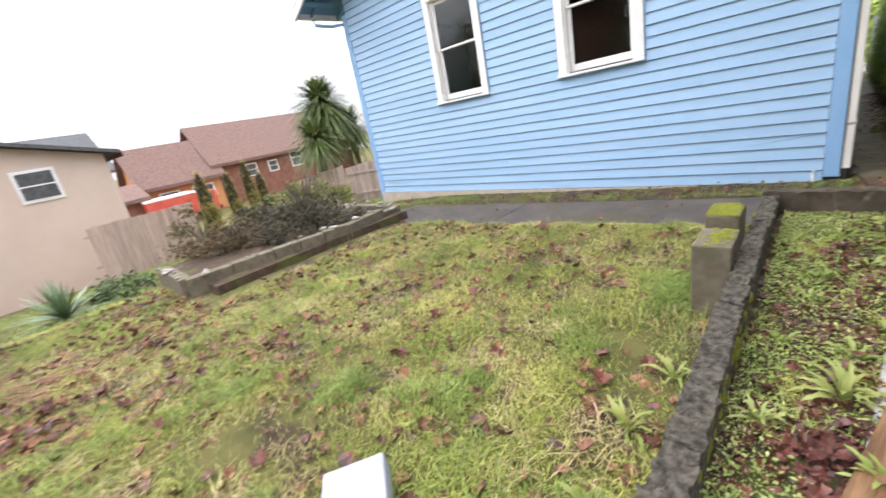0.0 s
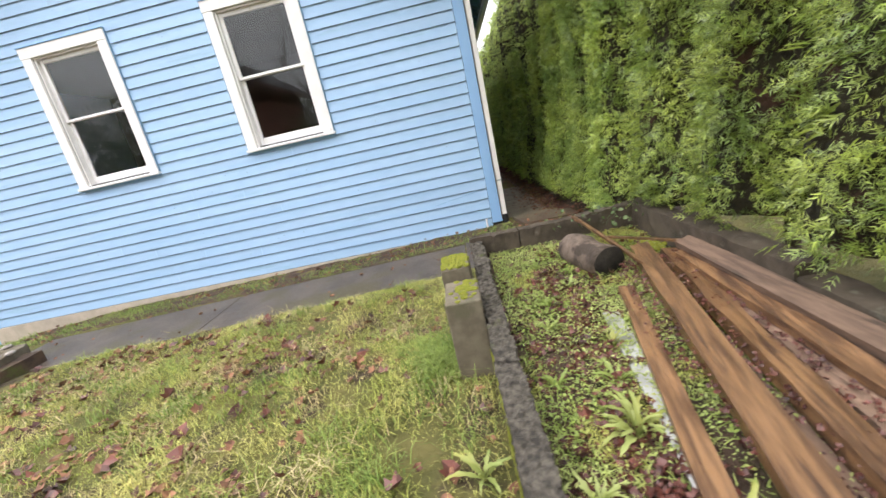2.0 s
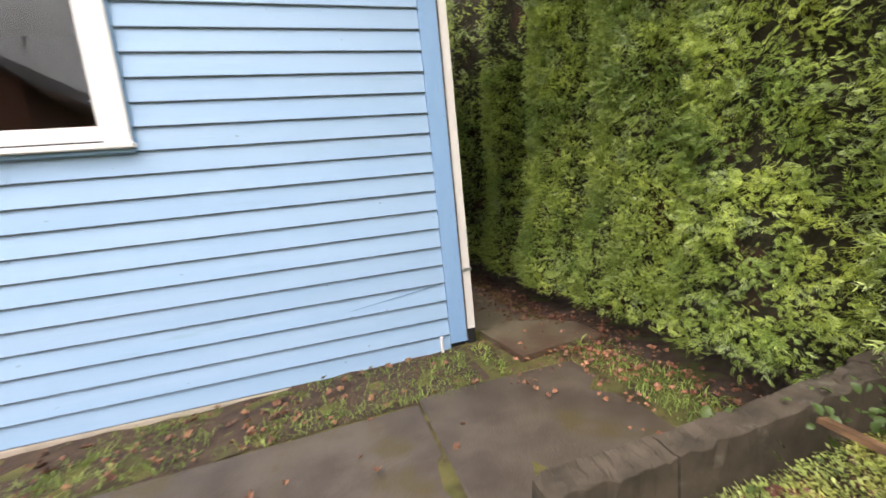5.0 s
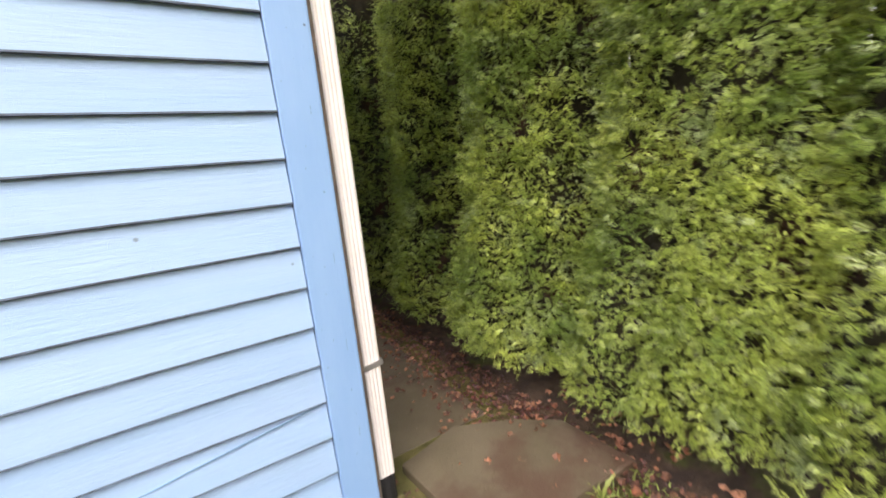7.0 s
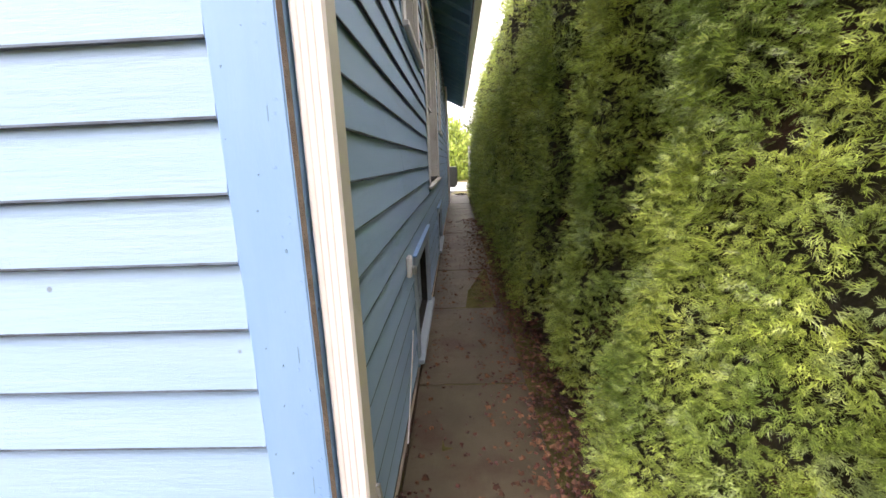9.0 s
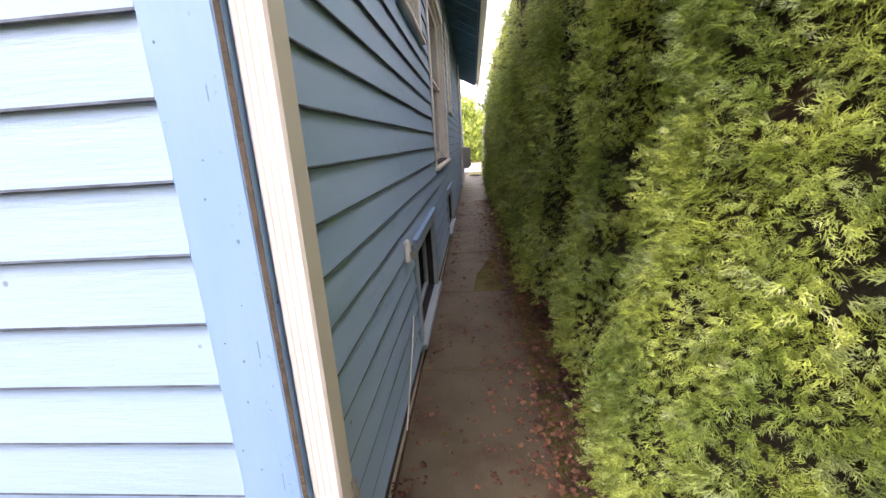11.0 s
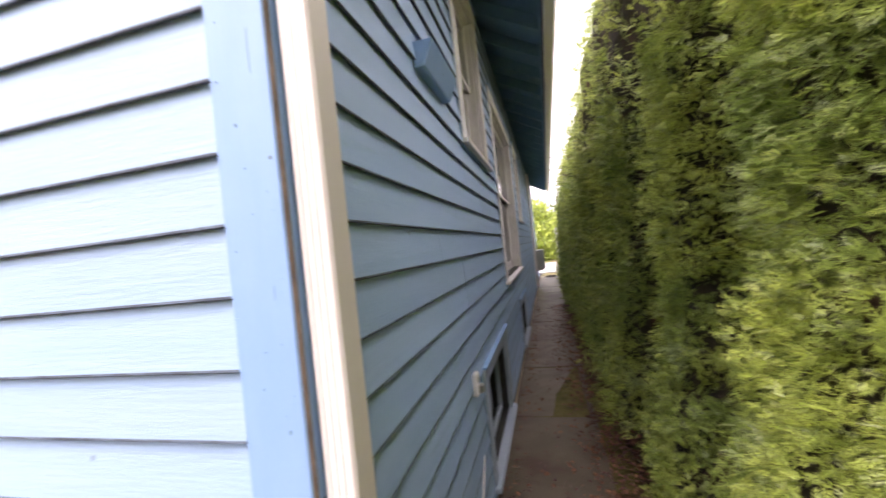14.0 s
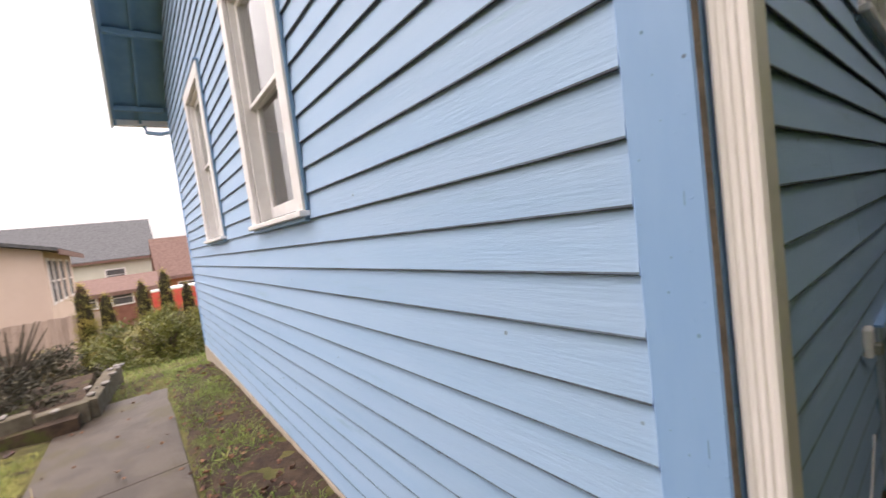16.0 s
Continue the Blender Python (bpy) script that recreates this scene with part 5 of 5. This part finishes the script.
# ---- neighbouring houses ----
def house(label, x0, x1, y0, y1, zb, ze, zr, ridge_y, wall_m, roof_m, wins, over=.45):
    """Box walls, gable roof with overhang and fascia; wins: (face, u, z, w, h)."""
    t = thing("house", label, "house", ((x0 + x1) / 2, (y0 + y1) / 2, zb))
    off = -Vector(t.location)
    mv = Matrix.Translation(off)
    bm = bmesh.new()
    if ridge_y:   # ridge runs along y
        pr = [(x0, zb), (x1, zb), (x1, ze), ((x0 + x1) / 2, zr), (x0, ze)]
        r0, r1 = [[bm.verts.new((x, y, z)) for x, z in pr] for y in (y0, y1)]
    else:
        pr = [(y0, zb), (y1, zb), (y1, ze), ((y0 + y1) / 2, zr), (y0, ze)]
        r0, r1 = [[bm.verts.new((x, y, z)) for y, z in pr] for x in (x0, x1)]
    for i in range(5):
        bm.faces.new((r0[i], r1[i], r1[(i + 1) % 5], r0[(i + 1) % 5]))
    bm.faces.new(r0); bm.faces.new(r1)
    bm.transform(mv)
    part("wall", bm, wall_m, t)
    c0, c1 = ((x0, x1) if ridge_y else (y0, y1))
    l0, l1 = ((y0, y1) if ridge_y else (x0, x1))
    mid = (c0 + c1) / 2
    sl = (zr - ze) / (c1 - mid)
    for sgn, edge in ((-1, c0), (1, c1)):
        bm = bmesh.new()
        e = edge + sgn * over
        v = []
        for u, z in ((mid, zr + .03), (e, ze - sl * over + .03)):
            for w in (l0 - over, l1 + over):
                for o in (0, .12):
                    v.append(bm.verts.new((u, w, z + o) if ridge_y else (w, u, z + o)))
        for f_ in ((0, 1, 3, 2), (4, 6, 7, 5), (0, 4, 5, 1), (2, 3, 7, 6), (0, 2, 6, 4), (1, 5, 7, 3)):
            bm.faces.new([v[i] for i in f_])
        bm.transform(mv)
        part("roof", bm, roof_m, t)
        bm = bmesh.new()
        zz = ze - sl * over
        e0, e1 = sorted((e, e + sgn * .05))
        box(bm, *((e0, e1, l0 - over, l1 + over) if ridge_y else (l0 - over, l1 + over, e0, e1)), zz - .1, zz + .1)
        bm.transform(mv)
        part("fascia", bm, M_ROOFB, t)
    for face, u, z, w, h in wins:
        fr, pn = bmesh.new(), bmesh.new()
        for bmm, g, d in ((fr, .1, .04), (pn, 0, .06)):
            if face == "e":
                box(bmm, x1 + .001, x1 + d, u - w / 2 - g, u + w / 2 + g, z - g, z + h + g)
            else:
                box(bmm, u - w / 2 - g, u + w / 2 + g, y1 + .001, y1 + d, z - g, z + h + g)
            bmm.transform(mv)
        wf = part("window", fr, M_WHITE, t)
        part("pane", pn, M_ROOFG, wf, "dark window glass")
        mb = bmesh.new()
        if face == "e":
            box(mb, x1 + .061, x1 + .075, u - w / 2, u + w / 2, z + h * .48, z + h * .53)
        else:
            box(mb, u - w / 2, u + w / 2, y1 + .061, y1 + .075, z + h * .48, z + h * .53)
        mb.transform(mv)
        part("bar", mb, M_WHITE, wf)
    return t


house("two-storey beige stucco house with low brown-edged roof", -27, -19.2, -13.5, -3.2, -2.9, 2.4, 3.7, False, M_BEIGE, M_ROOFG,
      [("e", -5.2, 1.3, .9, .85), ("n", -20.0, .55, .55, 1.5), ("n", -21.3, .55, .7, 1.5), ("n", -23.0, .55, .7, 1.5), ("n", -25.2, .55, .7, 1.5)])
house("pale green house with grey shingle roof", -56, -43.5, -12, .6, -3, 2.3, 5.7, True, M_PALEG, M_ROOFG, [("e", -2, .4, 1.2, .9), ("e", -7, .4, 1.2, .9)])
house("brown brick house with long brown roof", -44, -37.0, 6.3, 20, -3, 1.3, 4.3, True, M_BRICK, M_ROOFB,
      [("e", 9.2, -.4, .8, .9), ("e", 11.2, -.4, .7, .8), ("e", 13.6, -.4, 1.0, 1.4), ("e", 16.5, 0, 1, 1)])
house("low brown-roofed wing with orange front", -42, -36.5, .9, 6.2, -3, .6, 3.2, True, M_ORANGE, M_ROOFB, [("e", 2.4, -1.0, 1.2, .7), ("e", 4.8, -1.2, 1.4, .9)])
house("low dark brown carport with white-framed windows", -38.5, -33.5, -5.2, .2, -3, -.1, .72, True, M_BRICK, M_ROOFB, [("e", -3.6, -.9, 1.3, .8), ("e", -1.6, -.9, 1.0, .8)], .3)
house("dark red house with overhanging eaves across the yard", -13.8, -9.6, -22, -14, -.8, 6.0, 7.6, True, M_BRICK, M_ROOFG, [("n", -11.7, 3, 1, 1.4)], .7)


def truck():
    t = thing("truck", "red box truck parked by the orange garage", "truck", (-33.5, 1.6, ground_z(-33.5, 1.6)))
    for nm, dims, m in (("box_body", (-1.0, 1.0, -1.7, 1.4, .6, 1.95), M_RED), ("cab", (-.95, .95, 1.45, 2.7, .5, 1.9), M_RED), ("bumper", (-.95, .95, 2.71, 2.85, .45, .7), M_DARK),
                        ("roof_cap", (-1.02, 1.02, -1.72, 1.42, 1.951, 2.1), M_WHITE), ("side_window", (.952, .97, 1.7, 2.4, 1.25, 1.75), M_ROOFG)):
        boxpart(nm, dims, m, t, "", .03 if nm not in ("side_window",) else .005)
    for y in (-1.0, 2.0):
        for x in (-.9, .9):
            bm = bmesh.new()
            tube(bm, [(x - .12, y, .4), (x + .12, y, .4)], [.4, .4], 18)
            w = part("wheel", bm, M_DARK, t)
            bm = bmesh.new()
            tube(bm, [(x - .13, y, .4), (x + .13, y, .4)], [.2, .2], 12)
            part("rim", bm, M_STEEL, w)


truck()

# ---- far end of the walkway ----
tagged(boxpart("road", (-60, 60, 18.5, 26, -.08, .02), M_ROAD, None, "", 0), "pale damp street across the walkway end", "road", kind="structure")
shrub("tree", "rounded yellow-green tree across the street", (-.6, 30.5, 0), (2.0, 2.0, 4.6), 9000, .3, M_CEDAR, 61, 14, .8, "tree")
shrub("tree", "dark green trees across the street", (3.5, 36, 0), (3.5, 2.5, 5.5), 7000, .4, M_BUSH, 62, 14, .8, "tree")
ac = thing("air_conditioner", "grey outdoor air conditioner unit at the wall", "air conditioner", (.16, 13.0, .0))
boxpart("casing", (-.14, .16, -.4, .4, .62, 1.22), M_STEEL, ac, "", .015)
for i in range(6):
    boxpart("grille_bar", (.162, .172, -.34, .34, .68 + i * .085, .70 + i * .085), M_DARK, ac, "", 0)
boxpart("bracket", (-.14, .1, -.3, -.26, .56, .615), M_STEEL, ac, "", 0)
boxpart("bracket", (-.14, .1, .26, .3, .56, .615), M_STEEL, ac, "", 0)
bm = bmesh.new()
tube(bm, [(.45 + .22 * math.cos(a), 16.2 + .3 * math.sin(a), .04) for a in [k * math.tau / 20 for k in range(20)]] + [(.67, 16.2, .04)], [.02] * 21, 6)
tagged(part("garden_hose", bm, M_DARK), "coiled dark garden hose on the ground", "hose")
pl = thing("power_line", "sagging overhead power lines between wooden poles", "power line", (-30, 27, 0))
for x in (0, 60):
    bm = bmesh.new()
    tube(bm, [(x, 0, -.5), (x, 0, 8.2)], [.16, .12], 9)
    part("pole", bm, M_BARK, pl)
for z in (6.2, 7.0, 7.8):
    bm = bmesh.new()
    tube(bm, [(k * 6, 0, z - 1.0 + .04 * (k - 5) ** 2) for k in range(11)], [.025] * 11, 5)
    part("wire", bm, M_DARK, pl)
bm = bmesh.new()
tube(bm, [(.05, 12.2, 3.6), (.05, 12.2, .1)], [.035, .035], 8)
tagged(part("downspout", bm, M_CREAM), "cream downspout further along the side wall", "downspout")
boxpart("gate_post", (.82, .94, 17.2, 17.32, -.1, 2.0), M_WHITE, None, "", .006)
tagged(bpy.data.objects["gate_post"], "white post at the walkway end", "post")


# ---- across the yard, seen mirrored in the windows ----
def bare_tree(at, h, seed, label):
    q = random.Random(seed)
    t = thing("tree", label, "tree", at)
    bm = bmesh.new()

    def limb(p_, d, length, rad, depth):
        pts, rr_ = [tuple(p_)], [rad]
        c = Vector(p_)
        for k in range(3):
            d = (d + Vector((q.gauss(0, .16), q.gauss(0, .16), q.gauss(.05, .1)))).normalized()
            c = c + d * length / 3
            pts.append(tuple(c)); rr_.append(rad * (1 - .18 * (k + 1)))
        tube(bm, pts, rr_, 6 if depth < 2 else 4)
        if depth < 4:
            for _ in range(3):
                nd = (d + Vector((q.gauss(0, .6), q.gauss(0, .6), q.uniform(-.1, .5)))).normalized()
                limb(c, nd, length * q.uniform(.6, .8), rad * .45, depth + 1)

    limb(Vector((0, 0, -.2)), Vector((0, 0, 1)), h * .35, .2, 0)
    part("trunk", bm, M_BARK, t)


bare_tree((-7.0, -15.5, 0), 9, 3, "tall bare deciduous tree across the yard")
bare_tree((-2.5, -18, 0), 8, 5, "bare deciduous tree across the yard")
for i, x in enumerate((-25, -21.5, -18, -15.5, -7.5, -4.0, -.8, 2.5)):
    shrub("evergreen", "dark evergreen bush at the yard edge", (x, -17.5, -.5), (2.0, 1.4, (8.4 if i < 4 else 5.4) + 1.2 * (i % 2)), 7000, .19, M_BUSH, 70 + i, 6, 1.0, "bush")
